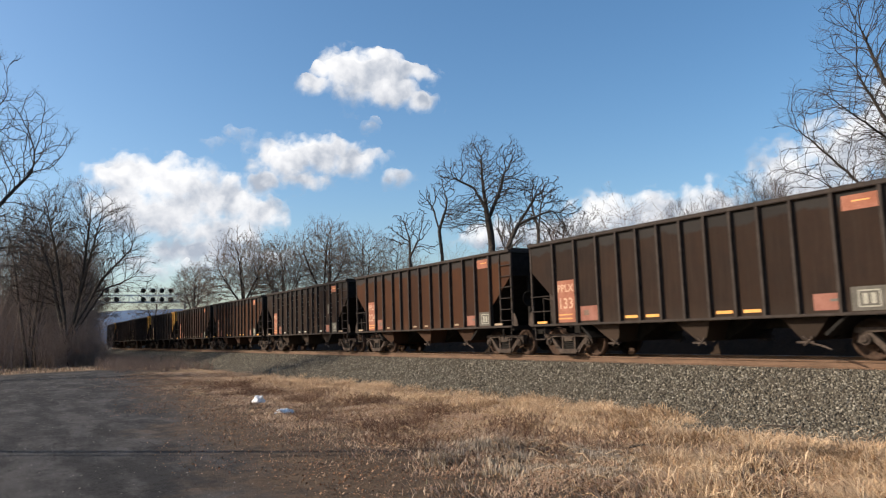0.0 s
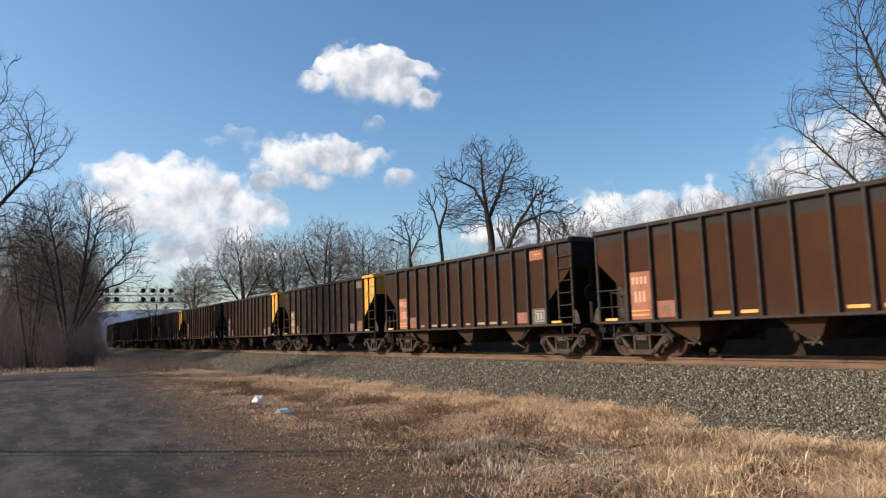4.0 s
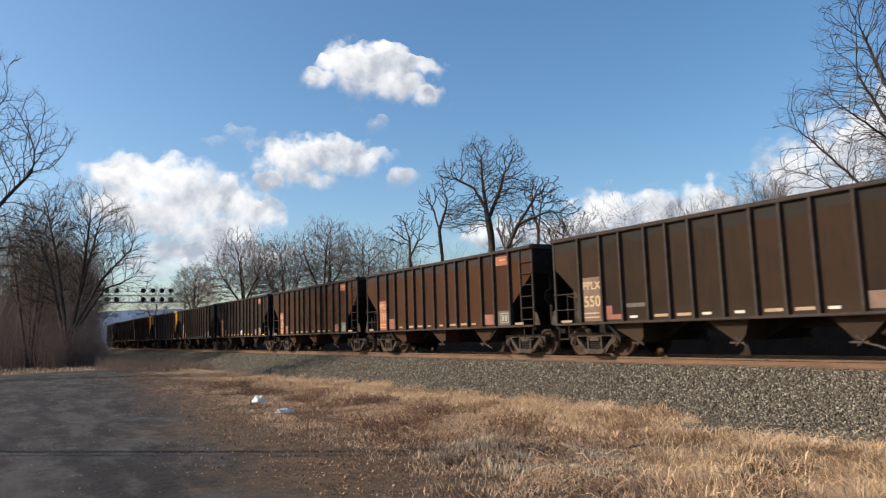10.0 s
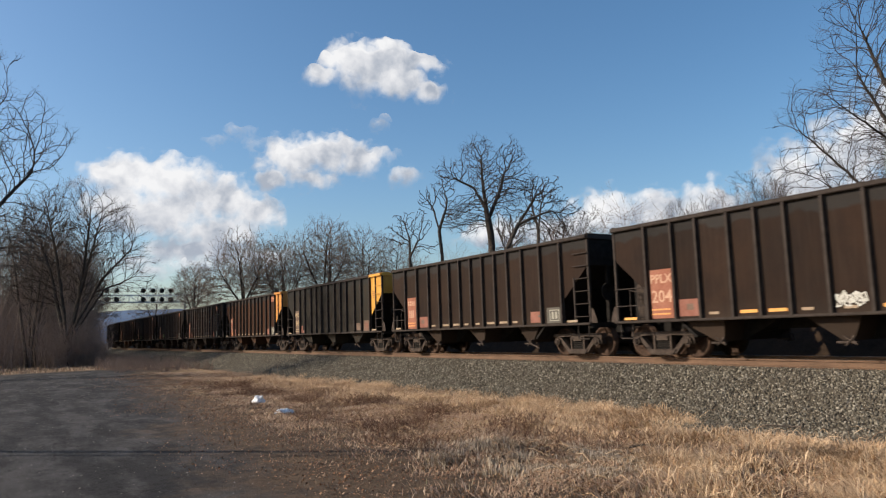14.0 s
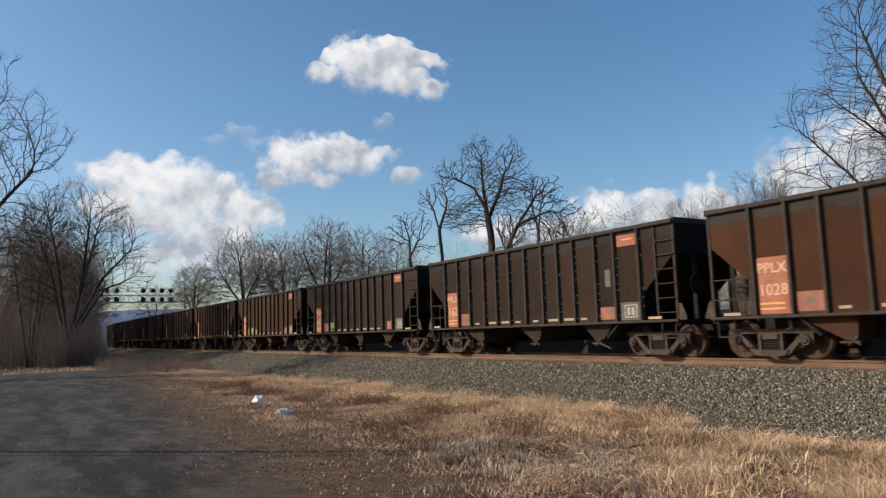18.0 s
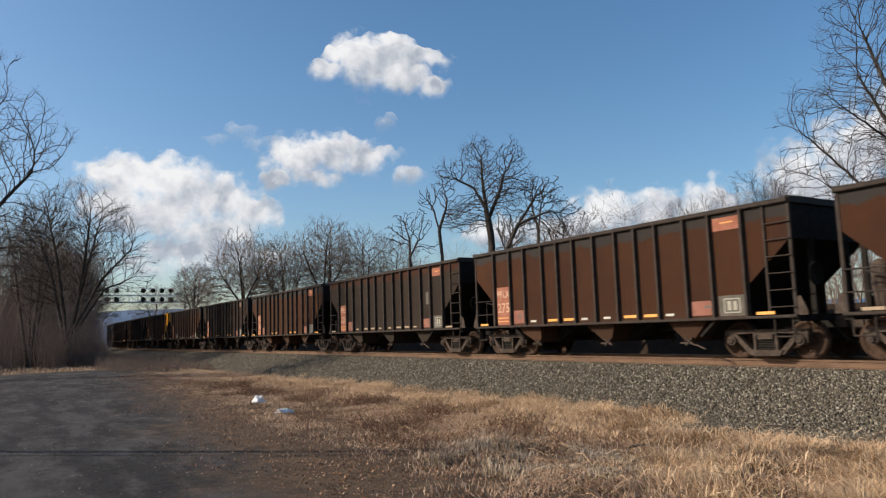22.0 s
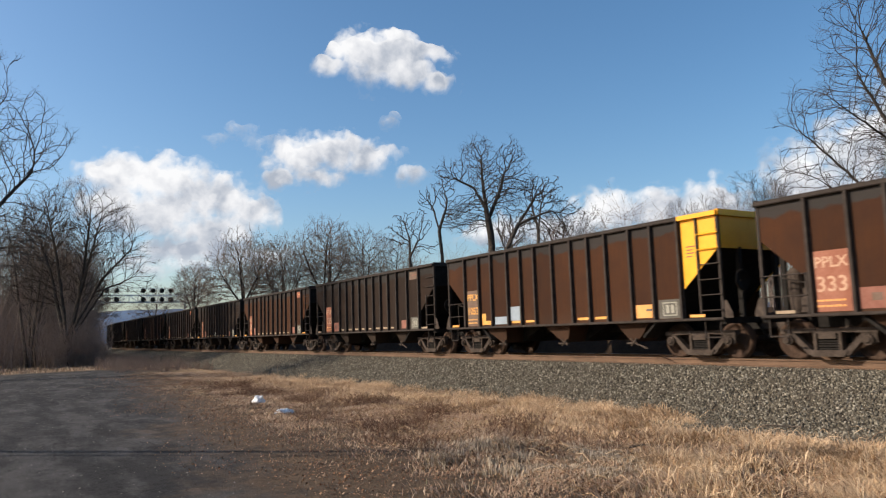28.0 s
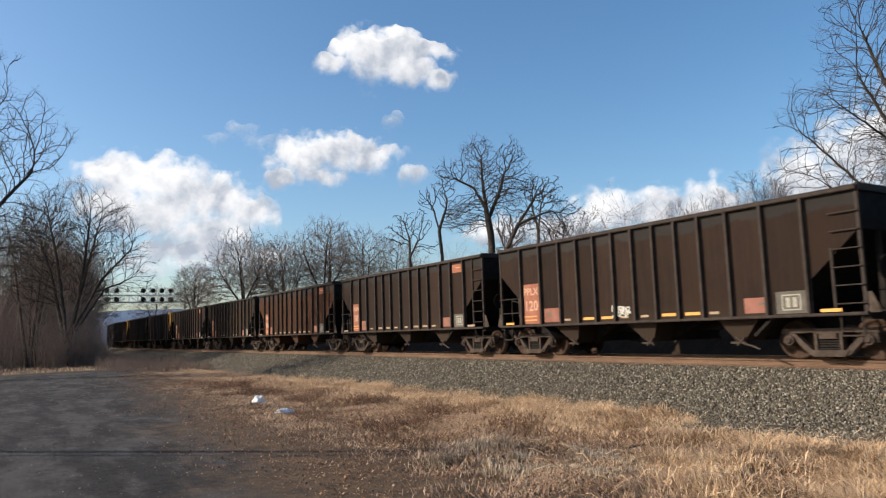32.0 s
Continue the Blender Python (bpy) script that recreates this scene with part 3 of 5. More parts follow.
    part("air_reservoir", Geo().tube((-0.7, BODY - 0.95, 1.35), (0.6, BODY - 0.95, 1.35), 0.2, 0.2, 14), M_STEEL, car)
    part("brake_valve", Geo().box((-1.25, BODY - 0.95, 1.08), (-1.0, BODY - 0.70, 1.42)).box((-1.22, BODY - 0.9, 1.42), (-1.05, BODY - 0.75, 1.62)), M_TRUCK, car)
    g = Geo().pipe([(-1.35, BODY - 0.3, 1.05), (-1.35, BODY - 0.3, 1.9), (-1.2, BODY - 0.8, 1.75), (-1.2, BODY - 0.8, 1.1)], 0.02)
    part("brake_pipe", g, M_RIB, car)
    # hand brake wheel on the -y end
    g = Geo().lathe([(0.0, 0.03), (0.0, 0.06), (0.05, 0.20), (0.02, 0.24), (0.04, 0.27), (0.08, 0.26), (0.08, 0.22), (0.07, 0.19), (0.03, 0.05)], 20)
    g.v = [(-0.95 + y, -BODY - 0.10 - x, 1.95 + z) for x, y, z in g.v]
    part("brake_wheel", g, M_STEEL, car)
    # trucks
    ws = wheelset().mesh("wheelset", [M_WHEEL, M_TREAD], True)
    sf = truck_side_frame().mesh("side_frame", [M_TRUCK])
    sp = spring_nest().mesh("spring_nest", [M_STEEL])
    for e in (-1, 1):
        truck = part("truck", Geo().box((-1.12, -0.2, 0.48), (1.12, 0.2, 0.60)).tube((0, 0, 0.58), (0, 0, 0.75), 0.2, 0.2, 12), M_TRUCK, car)
        truck.location = (0, e * 5.07, 0)
        for s in (-1, 1):
            f = part("side_frame", sf, [], truck)
            f.location = (s * 1.02, 0, 0)
            q = part("spring_nest", sp, [], truck)
            q.location = (s * 1.0, 0, 0)
            w = part("wheelset", ws, [], truck)
            w.location = (0, s * 0.889, WHEEL_R)
        g = Geo()
        for q in (-1, 1):
            g.box((-0.72, q * 0.36, 0.33), (0.72, q * 0.42, 0.45))
            for s in (-1, 1):
                g.box((s * 0.70, q * 0.36, 0.26), (s * 0.82, q * 0.43, 0.52))
        part("brake_beam", g, M_STEEL, truck)
    return car


def coal_heap(name, seed, high):
    """Coal surface with three or four humps, up to the rim or above it."""
    rng = random.Random(seed)
    nx, ny = 9, 60
    peaks = [(rng.uniform(-4.6, 4.6), rng.uniform(0.5, 1.0) * high, rng.uniform(0.6, 1.1)) for _ in range(4)]
    vs, fs = [], []
    for j in range(ny + 1):
        for i in range(nx + 1):
            x, y = -HW + 0.03 + (2 * HW - 0.06) * i / nx, -BODY + 0.03 + (2 * BODY - 0.06) * j / ny
            z = 3.40 + max(h * math.exp(-((y - p) / w) ** 2) for p, h, w in peaks) * (1 - (x / HW) ** 2) + 0.12 * high * noise.noise((x * 2.5, y * 2.5, seed))
            vs.append((x + rng.uniform(-0.03, 0.03) * (0 < i < nx), y + rng.uniform(-0.04, 0.04) * (0 < j < ny), z + rng.uniform(-0.04, 0.04)))
    for j in range(ny):
        for i in range(nx):
            a = j * (nx + 1) + i
            fs.append((a, a + 1, a + nx + 2, a + nx + 1))
    return from_arrays(name, vs, fs, [M_COAL])


COAL = [coal_heap("coal_load", 3, 0.2), coal_heap("coal_load", 5, 0.55), coal_heap("coal_load", 9, 0.68)]


def plate(car, name, mat, o0, o1, z0, z1, proud=0.004, label=""):
    """A flat painted field on the near side; o is counted from the +y end of the body."""
    x = -HW - proud
    return part(name, Geo().box((x, BODY - o1, z0), (x + 0.003, BODY - o0, z1)), mat, car, label)


LETTERS = {}


def letters(car, body, o, z, size, mat):
    key = (body, size, mat.name)
    if key not in LETTERS:
        LETTERS[key] = text_mesh(body, size, [mat])
    ob = part("lettering", LETTERS[key], [], car)
    ob.location = (-HW - 0.012, BODY - o, z)
    return ob


def scrawl(car, name, mat, o0, o1, z0, z1, seed, r=0.03):
    """Sprayed scribble: thin looping strokes."""
    rng = random.Random(seed)
    g = Geo()
    pts = []
    for k in range(64):
        f = (k % 40) / 39.0 if k < 40 else 1 - (k - 40) / 23.0
        tall = 0.5 + 0.5 * noise.noise((k * 0.35, seed, 0))
        oo = o0 + (o1 - o0) * (0.06 + 0.88 * f + 0.07 * math.cos(k * 1.9 + rng.uniform(-0.5, 0.5)))
        zz = (z0 + z1) / 2 + (z1 - z0) * (0.42 * math.sin(k * 1.45 + rng.uniform(-0.4, 0.4)) * tall if k < 40 else -0.25 + 0.12 * math.sin(k * 0.8))
        pts.append((-HW - 0.006, BODY - oo, zz))
    for a, b in zip(pts, pts[1:]):
        d = Vector(b) - Vector(a)
        n = Vector((0, -d.z, d.y)).normalized() * r
        x = -HW - 0.007
        q = [Vector(a) + n, Vector(b) + n, Vector(b) - n, Vector(a) - n]
        g.add([(x - 0.0002 * len(g.f), p.y, p.z) for p in q], [(0, 1, 2, 3)])
    return part(name, g, mat, car, "sprayed graffiti")


# n: paint, number, end colour, red field at the top, coal, extras: y, o, w long reflectors; s, v short pale or white ones; x short ones alone; t bolts
CARS = {
    -1: ("brown", "|", "", 1, 0, ""), 0: ("dark", "133", "", 1, 0, "y"), 1: ("rust", "224", "", 1, 0, "oxs"), 2: ("dark", "197", "", 1, 0, "wbvxt"),
    3: ("rust", "|", "", 1, 0, "y"), 4: ("brown", "180", "", 1, 0, "os"), 5: ("dark", "436", "cream", 2, 0, "px"), 6: ("brown", "780", "cream", 0, 0, "px"),
    7: ("brown", "365", "", 1, 0, "os"), 8: ("green", "550", "cream", 0, 0, "psv"), 9: ("rust", "199", "", 1, 1, "os"), 10: ("rust", "209", "", 1, 0, "os"),
    11: ("dark", "204", "", 1, 1, "ygs"), 12: ("dark", "|", "", 0, 0, "os"), 13: ("moss", "945", "cream", 0, 0, "px"), 14: ("rust", "1028", "orange", 1, 1, "os"),
    15: ("dark", "162", "", 1, 0, "obst"), 16: ("dark", "141", "", 1, 1, "ols"), 17: ("rust", "318", "", 1, 1, "oms"), 18: ("rust", "275", "", 1, 2, "yv"),
    19: ("capped", "203", "", 1, 1, "obs"), 20: ("rust", "386", "", 1, 2, "y"), 21: ("dark", "|", "", 2, 2, "y"), 22: ("rust", "333", "", 0, 0, "ogv"),
    23: ("rust", "1053", "yellow", 0, 0, "yO"), 24: ("dark", "135", "", 2, 0, "os"), 25: ("rust", "285", "", 1, 1, "os"), 26: ("dark", "120", "", 0, 0, "ygs"),
    27: ("dark", "|", "", 1, 0, "os"), 28: ("rust", "|", "", 1, 0, "os"), 29: ("green", "|", "", 0, 0, "o"), 30: ("dark", "|", "", 1, 0, "o"),
    31: ("dark", "", "cream", 0, 0, ""), 32: ("brown", "", "", 0, 0, ""), 33: ("dark", "", "cream", 0, 0, ""), 34: ("dark", "", "", 1, 0, ""),
    35: ("brown", "", "", 1, 0, ""), 36: ("dark", "", "", 0, 0, ""), 37: ("rust", "", "", 1, 0, ""), 38: ("dark", "", "", 0, 0, ""), 39: ("brown", "", "", 1, 0, ""),
}
EVEN = {0, 12, 16, 24, 26, 30, 34}      # cars with evenly spaced side posts and grab irons at the end
PAINT_WORDS = {"dark": "weathered dark brown", "brown": "weathered brown", "rust": "rusty red-brown", "green": "grimy olive-brown", "capped": "grey-brown rusty-topped", "moss": "rust-stained grey-green"}
PITCH_L = 13.53
FIRST_Y = 18.66 - BODY          # centre of car 0 at the start
RUN = [(0, 0.12), (8, 87.6), (11.3, 123.6), (12.6, 137.5), (13.8, 150.55), (14.5, 158.27), (16.5, 180.17), (20.5, 224.0), (28, 306.2), (32, 350.2)]


def dress(car, n):
    """Paint, fields, lettering and load of one car."""
    paint, number, end, red, load, ex = CARS[n]
    even = n in EVEN
    for o in car.children:
        kind = o.name.split(".")[0]
        if kind in ("side_panel", "hopper_bay"):
            o.material_slots[0].link = "OBJECT"
            o.material_slots[0].material = PAINTS[paint]
            if end and kind == "side_panel" and min(v.co.y for v in o.data.vertices) < -BODY + 0.01:
                o.material_slots[0].material = PAINTS[end]
                o["label"] = "yellow end panel"
        low_end = o.data.vertices[0].co.y < -5 if kind in ("end_sheet", "end_chord") else False
        if end and kind == "ladder":
            for q in o.children:
                if q.data.vertices[0].co.z > 2.6 and q.data.vertices[0].co.y < 0:
                    q.material_slots[0].link = "OBJECT"
                    q.material_slots[0].material = PAINTS[end]
        if end and low_end:
            o.material_slots[0].link = "OBJECT"
            o.material_slots[0].material = PAINTS[end]
    if end:
        x = -HW - 0.103
        part("chord_end", Geo().box((x, -BODY - 0.032, TOP - 0.113), (x + 0.13, -5.06, TOP + 0.003)), PAINTS[end], car)
        for k, w in enumerate((0.30, 0.22, 0.26, 0.18)):
            plate(car, "small_print", M_PATCH, 11.44, 11.44 + w, 2.86 - 0.085 * k, 2.89 - 0.085 * k, 0.006)
        label = PAINT_WORDS[paint] + " coal hopper car with a yellow end panel"
    else:
        label = PAINT_WORDS[paint] + " steel coal hopper car on the track"
    if "g" in ex:
        label = PAINT_WORDS[paint] + " coal hopper car with white graffiti"
    if "l" in ex or "m" in ex:
        label = PAINT_WORDS[paint] + " coal hopper car with lime graffiti"
    tagged(car, label, "freight car", "coal train")
    ob = new("coal_load", COAL[load])
    ob.parent = car
    mark, ink = (M_FIELD, M_REFL_Y) if "O" in ex else (M_PATCH, M_INK)
    if "p" in ex:
        mark, ink = M_FIELD, M_CREAM
    if number and "n" not in ex:
        plate(car, "mark_field", mark, 1.24, 2.03, 1.07, 2.38, label="faded red field with the car's marks")
        if "p" in ex or "O" in ex:
            m = M_REFL_Y if "O" in ex else M_PATCH2
            plate(car, "small_field", m, 2.16, 2.80, 1.10, 1.24)
            plate(car, "small_field", m, 2.16, 2.42, 1.24, 1.50)
        else:
            plate(car, "small_field", M_PATCH2, 2.27 if even else 2.18, 3.05 if even else 2.82, 1.10, 1.54)
            plate(car, "small_mark", M_FIELD, 2.42, 2.64, 1.26, 1.42, 0.007)
        g, x = Geo(), -HW - 0.008
        for z in (1.31, 1.19):
            for k in range(7):
                g.box((x, BODY - 1.33 - 0.093 * k, z - 0.022), (x + 0.003, BODY - 1.265 - 0.093 * k + 0.012 * (k % 2), z + 0.02))
        part("small_print", g, M_PATCH3 if mark == M_PATCH else ink, car, "faded small stencilled lines")
    if number == "|":
        for z0, z1 in ((2.04, 2.24), (1.54, 1.84)):
            for k in range(4 if z0 > 2 else 3):
                plate(car, "worn_mark", M_INK, 1.33 + k * 0.15 + (0 if z0 > 2 else 0.07), 1.42 + k * 0.15 + (0 if z0 > 2 else 0.07), z0, z1, 0.008)
    elif number:
        letters(car, "PPLX", 1.635, 2.02, 0.33, ink if "n" not in ex else M_WHITE)
        letters(car, number, 1.635, 1.50, 0.47 if len(number) < 4 else 0.37, ink if "n" not in ex else M_WHITE)
    if number:
        if "n" not in ex:
            plate(car, "lower_field", M_FIELD if "p" in ex else M_PATCH2 if "O" not in ex else M_PATCH3, 9.60, 10.27, 1.10, 1.46)
            plate(car, "lower_bar", M_GREY, 9.98, 10.18, 1.28, 1.34, 0.007)
            plate(car, "data_box", M_FIELD if "p" in ex else M_GREY, 10.42, 11.18, 1.06, 1.56)
            for o0, o1, z0, z1 in ((10.56, 11.02, 1.46, 1.49), (10.56, 11.02, 1.13, 1.16), (10.56, 10.59, 1.13, 1.49), (10.99, 11.02, 1.13, 1.49), (10.66, 10.76, 1.20, 1.42), (10.82, 10.92, 1.20, 1.42)):
                plate(car, "box_line", M_PATCH2 if "p" in ex else M_BOX, o0, o1, z0, z1, 0.007)
    if red:
        plate(car, "top_field", M_PATCH if red == 1 else M_FIELD, 10.40, 11.20, 3.16, 3.48)
        plate(car, "top_bar", M_PATCH3 if red == 1 else M_PATCH2, 10.62, 10.98, 3.33, 3.36, 0.007)
    if number and ex:
        mat = {"y": M_REFL_Y, "o": M_REFL_W, "w": M_WHITE}.get(ex[0], M_REFL_W)
        end_mat = M_REFL_Y if ex[0] == "y" or n in (4, 18, 25) else M_REFL_W
        for o in (0.35, 11.5):
            plate(car, "reflector", end_mat, o, o + 0.46, 1.06, 1.13, 0.11)
        if "x" not in ex:
            for o in (4.08, 4.84, 7.10, 7.86) if even else (3.97, 4.72, 7.25, 8.00):
                plate(car, "reflector", mat, o, o + 0.46, 1.12, 1.195, 0.006)
        if "s" in ex or "v" in ex:
            for o in (3.24, 5.62, 6.36, 8.60) if even else (3.10, 5.52, 6.46, 8.75):
                plate(car, "short_reflector", M_WHITE if "v" in ex else M_REFL_W, o, o + 0.27, 1.12, 1.185, 0.006)
    if "t" in ex:
        rng = random.Random(n)
        for y in RIBS_UNEVEN:
            g = Geo()
            for k in range(10):
                if rng.random() < 0.6:
                    z = SILL + 0.15 + k * 0.235 + rng.uniform(-0.03, 0.03)
                    g.box((-HW - 0.03, y - 0.074, z - 0.017), (-HW - 0.004, y - 0.044, z + 0.017))
            if g.v:
                part("bolt_row", g, M_WHITE, car, "bright bolt heads")
    if n == 8:
        plate(car, "pale_field", M_GREY, 2.98, 3.66, 1.42, 1.53)
    if n == 23:
        plate(car, "pale_field", M_BLUEGREY, 2.98, 3.68, 1.10, 1.36)
        plate(car, "pale_field", M_BLUEGREY, 3.90, 4.44, 1.20, 1.68)
    if "b" in ex:
        plate(car, "pale_bar", M_GREY, 9.86, 10.06, 2.05, 2.55)
    if "g" in ex:
        o = {11: 6.23, 22: 2.95, 26: 5.25}[n]
        scrawl(car, "graffiti", M_WHITE, o, o + 0.75, 1.10, 1.60, n, 0.016)
    if "l" in ex:
        scrawl(car, "graffiti", M_LIME, 2.98, 3.68, 1.12, 1.75, n, 0.016)
    if "m" in ex:
        scrawl(car, "graffiti", M_LIME, 2.98, 3.68, 1.08, 1.75, n, 0.016)
        scrawl(car, "graffiti", M_LIME, 3.88, 4.40, 1.08, 1.60, n + 1, 0.016)


def build_train():
    cars, kinds = {}, {}
    for n in sorted(CARS):
        ribs = RIBS_EVEN if n in EVEN else RIBS_UNEVEN
        m = pose(XC, FIRST_Y + PITCH_L * n, 0)
        if ribs not in kinds:
            kinds[ribs] = cars[n] = build_car(ribs)
            cars[n].matrix_basis = m
        else:
            cars[n] = copy_thing(kinds[ribs], m)
    for n in sorted(cars):
        dress(cars[n], n)
    return cars


TRAIN = build_train()


# ---------------------------------------------------------------- trees
def grow_tree(seed, height, spread, levels=4, stems=1, crook=0.25, lean=(0, 0), limb_from=0.3, up=0.25, kids=(9, 7, 6, 5), thick=1.0, leader=0.72, fan=(0.12, 0.34), ang0=(0.85, 1.15), ang1=(0.42, 0.9), tip=0.008):
    """Segments (a, b, ra, rb, level, limb) of a bare tree that stands at the origin."""
    rng = random.Random(seed)
    segs, limbs = [], [0]

    def shoot(p, d, length, r, level, limb):
        n = (7, 6, 4, 3, 2)[min(level, 4)]
        pts = [(p, r)]
        for k in range(n):
            j = crook * (0.4, 0.75, 0.8, 0.75, 0.6)[min(level, 4)]
            d = (d + Vector((rng.uniform(-j, j), rng.uniform(-j, j), rng.uniform(-j, j) * 0.7 + up * 0.16 * (level > 0)))).normalized()
            q = p + d * (length / n)
            r2 = max(tip, r * (1 - (0.86 if level else 0.8) * (k + 1) / n))
            segs.append((p, q, pts[-1][1], r2, level, limb))
            pts.append((q, r2))
            p = q
        if level >= levels:
            return
        count = kids[min(level, len(kids) - 1)]
        f0 = limb_from if level == 0 else 0.18
        for i in range(count):
            f = f0 + (1 - f0) * (i + rng.uniform(0.15, 0.95)) / count
            k = min(n - 1, int(f * n))
            a, ra = pts[k]
            b, rb = pts[k + 1]
            w = f * n - k
            base = a.lerp(b, w)
            rr = ra + (rb - ra) * w
            axis_d = (b - a).normalized()
            side = axis_d.orthogonal().normalized()
            side.rotate(Matrix.Rotation(i * 2.4 + rng.uniform(-0.5, 0.5), 3, axis_d))
            ang = rng.uniform(*ang0) - 0.4 * ang0[0] * (f - f0) / (1 - f0) if level == 0 else rng.uniform(*ang1)
            nd = (axis_d * math.cos(ang) + side * math.sin(ang) + Vector((0, 0, up * 0.3))).normalized()
            if level == 0:
                g = (f - f0) / (1 - f0)
                ln = spread * rng.uniform(0.8, 1.15) * (0.9 + 0.4 * g - 0.6 * g * g)
                limbs[0] += 1
            else:
                ln = length * rng.uniform(0.42, 0.70) * (1.15 - 0.5 * f)
            shoot(base, nd, ln, min(rr * 0.75, 0.021 * ln * thick + 0.005), level + 1, limbs[0] if level == 0 else limb)

    for s in range(stems):
        a = 2 * math.pi * s / stems + rng.uniform(0, 0.6)
        out = 0.0 if stems == 1 else rng.uniform(*fan)
        d = Vector((lean[0] + out * math.cos(a), lean[1] + out * math.sin(a), 1)).normalized()
        p = Vector((0.25 * math.cos(a), 0.25 * math.sin(a), -0.2)) if stems > 1 else Vector((0, 0, -0.2))
        shoot(p, d, height * leader * (1.0 if s == 0 else rng.uniform(0.8, 1.05)), height * 0.013 * thick, 0, s)
    return segs


def seg_mesh(name, segs, mat, sides):
    """Tapered tubes for all the segments in one mesh."""
    if not segs:
        segs = [(Vector((0, 0, -0.1)), Vector((0, 0, 0)), 0.01, 0.01, 0)]
    a = np.array([s[0] for s in segs], float)
    b = np.array([s[1] for s in segs], float)
    ra = np.array([s[2] for s in segs], float)
    rb = np.array([s[3] for s in segs], float)
    d = b - a
    d /= np.linalg.norm(d, axis=1, keepdims=True) + 1e-9
    ref = np.where(np.abs(d[:, 2:3]) > 0.9, np.array([[1.0, 0, 0]]), np.array([[0, 0, 1.0]]))
    u = np.cross(d, ref)
    u /= np.linalg.norm(u, axis=1, keepdims=True) + 1e-9
    w = np.cross(d, u)
    ang = 2 * np.pi * np.arange(sides) / sides
    ring = u[:, None, :] * np.cos(ang)[None, :, None] + w[:, None, :] * np.sin(ang)[None, :, None]
    v = np.concatenate([a[:, None] + ring * ra[:, None, None], b[:, None] + ring * rb[:, None, None]], 1).reshape(-1, 3)
    base = np.arange(len(segs))[:, None] * 2 * sides
    i = np.arange(sides)
    quad = np.stack([i, (i + 1) % sides, (i + 1) % sides + sides, i + sides], -1)
    f = (base[:, :, None] + quad[None]).reshape(-1, 4)
    me = bpy.data.meshes.new(name)
    me.vertices.add(len(v))
    me.vertices.foreach_set("co", v.ravel())
    me.loops.add(f.size)
    me.loops.foreach_set("vertex_index", f.ravel().astype(np.int32))
    me.polygons.add(len(f))
    me.polygons.foreach_set("loop_start", np.arange(0, f.size, 4, dtype=np.int32))
    me.materials.append(mat)
    me.update(calc_edges=True)
    me.polygons.foreach_set("use_smooth", [True] * len(f))
    return me


def tree(label, x, y, ztop, spread, seed, bark=None, group="bare trees", twig=None, **kw):
    z = ground_z(x, y)
    segs = grow_tree(seed, ztop - z, spread, **kw)
    t = tagged(new("tree"), label, "tree", group)
    t.location = (x, y, z)
    bark = bark or M_BARK
    for k in sorted({s[5] for s in segs if s[4] == 0}):
        part("trunk", seg_mesh("trunk", [s for s in segs if s[4] == 0 and s[5] == k], bark, 8), [], t)
    for k in sorted({s[5] for s in segs if s[4] == 1})[:16]:
        part("limb", seg_mesh("limb", [s for s in segs if s[4] == 1 and s[5] == k], bark, 5), [], t)
    rest = sorted({s[5] for s in segs if s[4] == 1})[16:]
    tagged(part("crown", seg_mesh("crown", [s for s in segs if s[4] >= 2 or (s[4] == 1 and s[5] in rest)], twig or M_TWIG, 3), [], t), kind="stuff")
    return t


def colonize(seed, stems, lobes, count, stepd=0.4, reach=5.0, kill=0.55, keep=0.5, jitter=0.25, root=0.3, tip=0.008, twigs=3, twig=0.5, fan=0.0, heart=(0, 0, 2.0), taper=0.6):
    """Segments (a, b, ra, rb, level, limb) of a bare tree: limbs grow from the given stems towards points spread through the lobes of its crown, the more straight away from its heart the higher fan is."""
    rng = np.random.default_rng(seed)
    size = np.array([(l[3] * l[4] * l[5]) for l in lobes])
    pick = rng.choice(len(lobes), count, p=size / size.sum())
    u = rng.normal(size=(count, 3))
    u /= np.linalg.norm(u, axis=1, keepdims=True)
    u *= (rng.random(count) ** 0.38)[:, None]
    lob, heart = np.array(lobes, float), np.array(heart, float)
    goal = lob[pick, :3] + u * lob[pick, 3:]
    pos, parent, way = [np.zeros(3)], [-1], [np.array([0, 0, 1.0])]
    stem_nodes = [0]
    for stem in stems:
        gaps = [float(np.linalg.norm(np.array(stem[0]) - q)) for q in pos]
        k = int(np.argmin(gaps)) if min(gaps) < 0.9 else 0
        p = pos[k] if k else np.array([0, 0, -0.2])
        for q in stem[1:] if k else stem:
            q = np.array(q, float)
            n = max(1, int(round(np.linalg.norm(q - p) / stepd)))
            for i in range(n):
                pt = p + (q - p) * (i + 1) / n + rng.normal(0, 0.05 * stepd, 3)
                d = pt - pos[k]
                pos.append(pt), parent.append(k), way.append(d / (np.linalg.norm(d) + 1e-9))
                k = len(pos) - 1
                stem_nodes.append(k)
            p = q
    dist = np.full(count, 1e9)
    near = np.zeros(count, int)
    alive, stuck = np.ones(count, bool), np.zeros(count, int)
    born = {}

    def out(p):
        q = p - heart
        return q / (np.linalg.norm(q) + 1e-9)

    def meet(first):
        new_p = np.array(pos[first:])
        d = np.linalg.norm(goal[:, None] - new_p[None], axis=2)
        j = d.argmin(1)
        m = d[np.arange(count), j]
        better = m < dist
        dist[better], near[better] = m[better], j[better] + first

    meet(0)
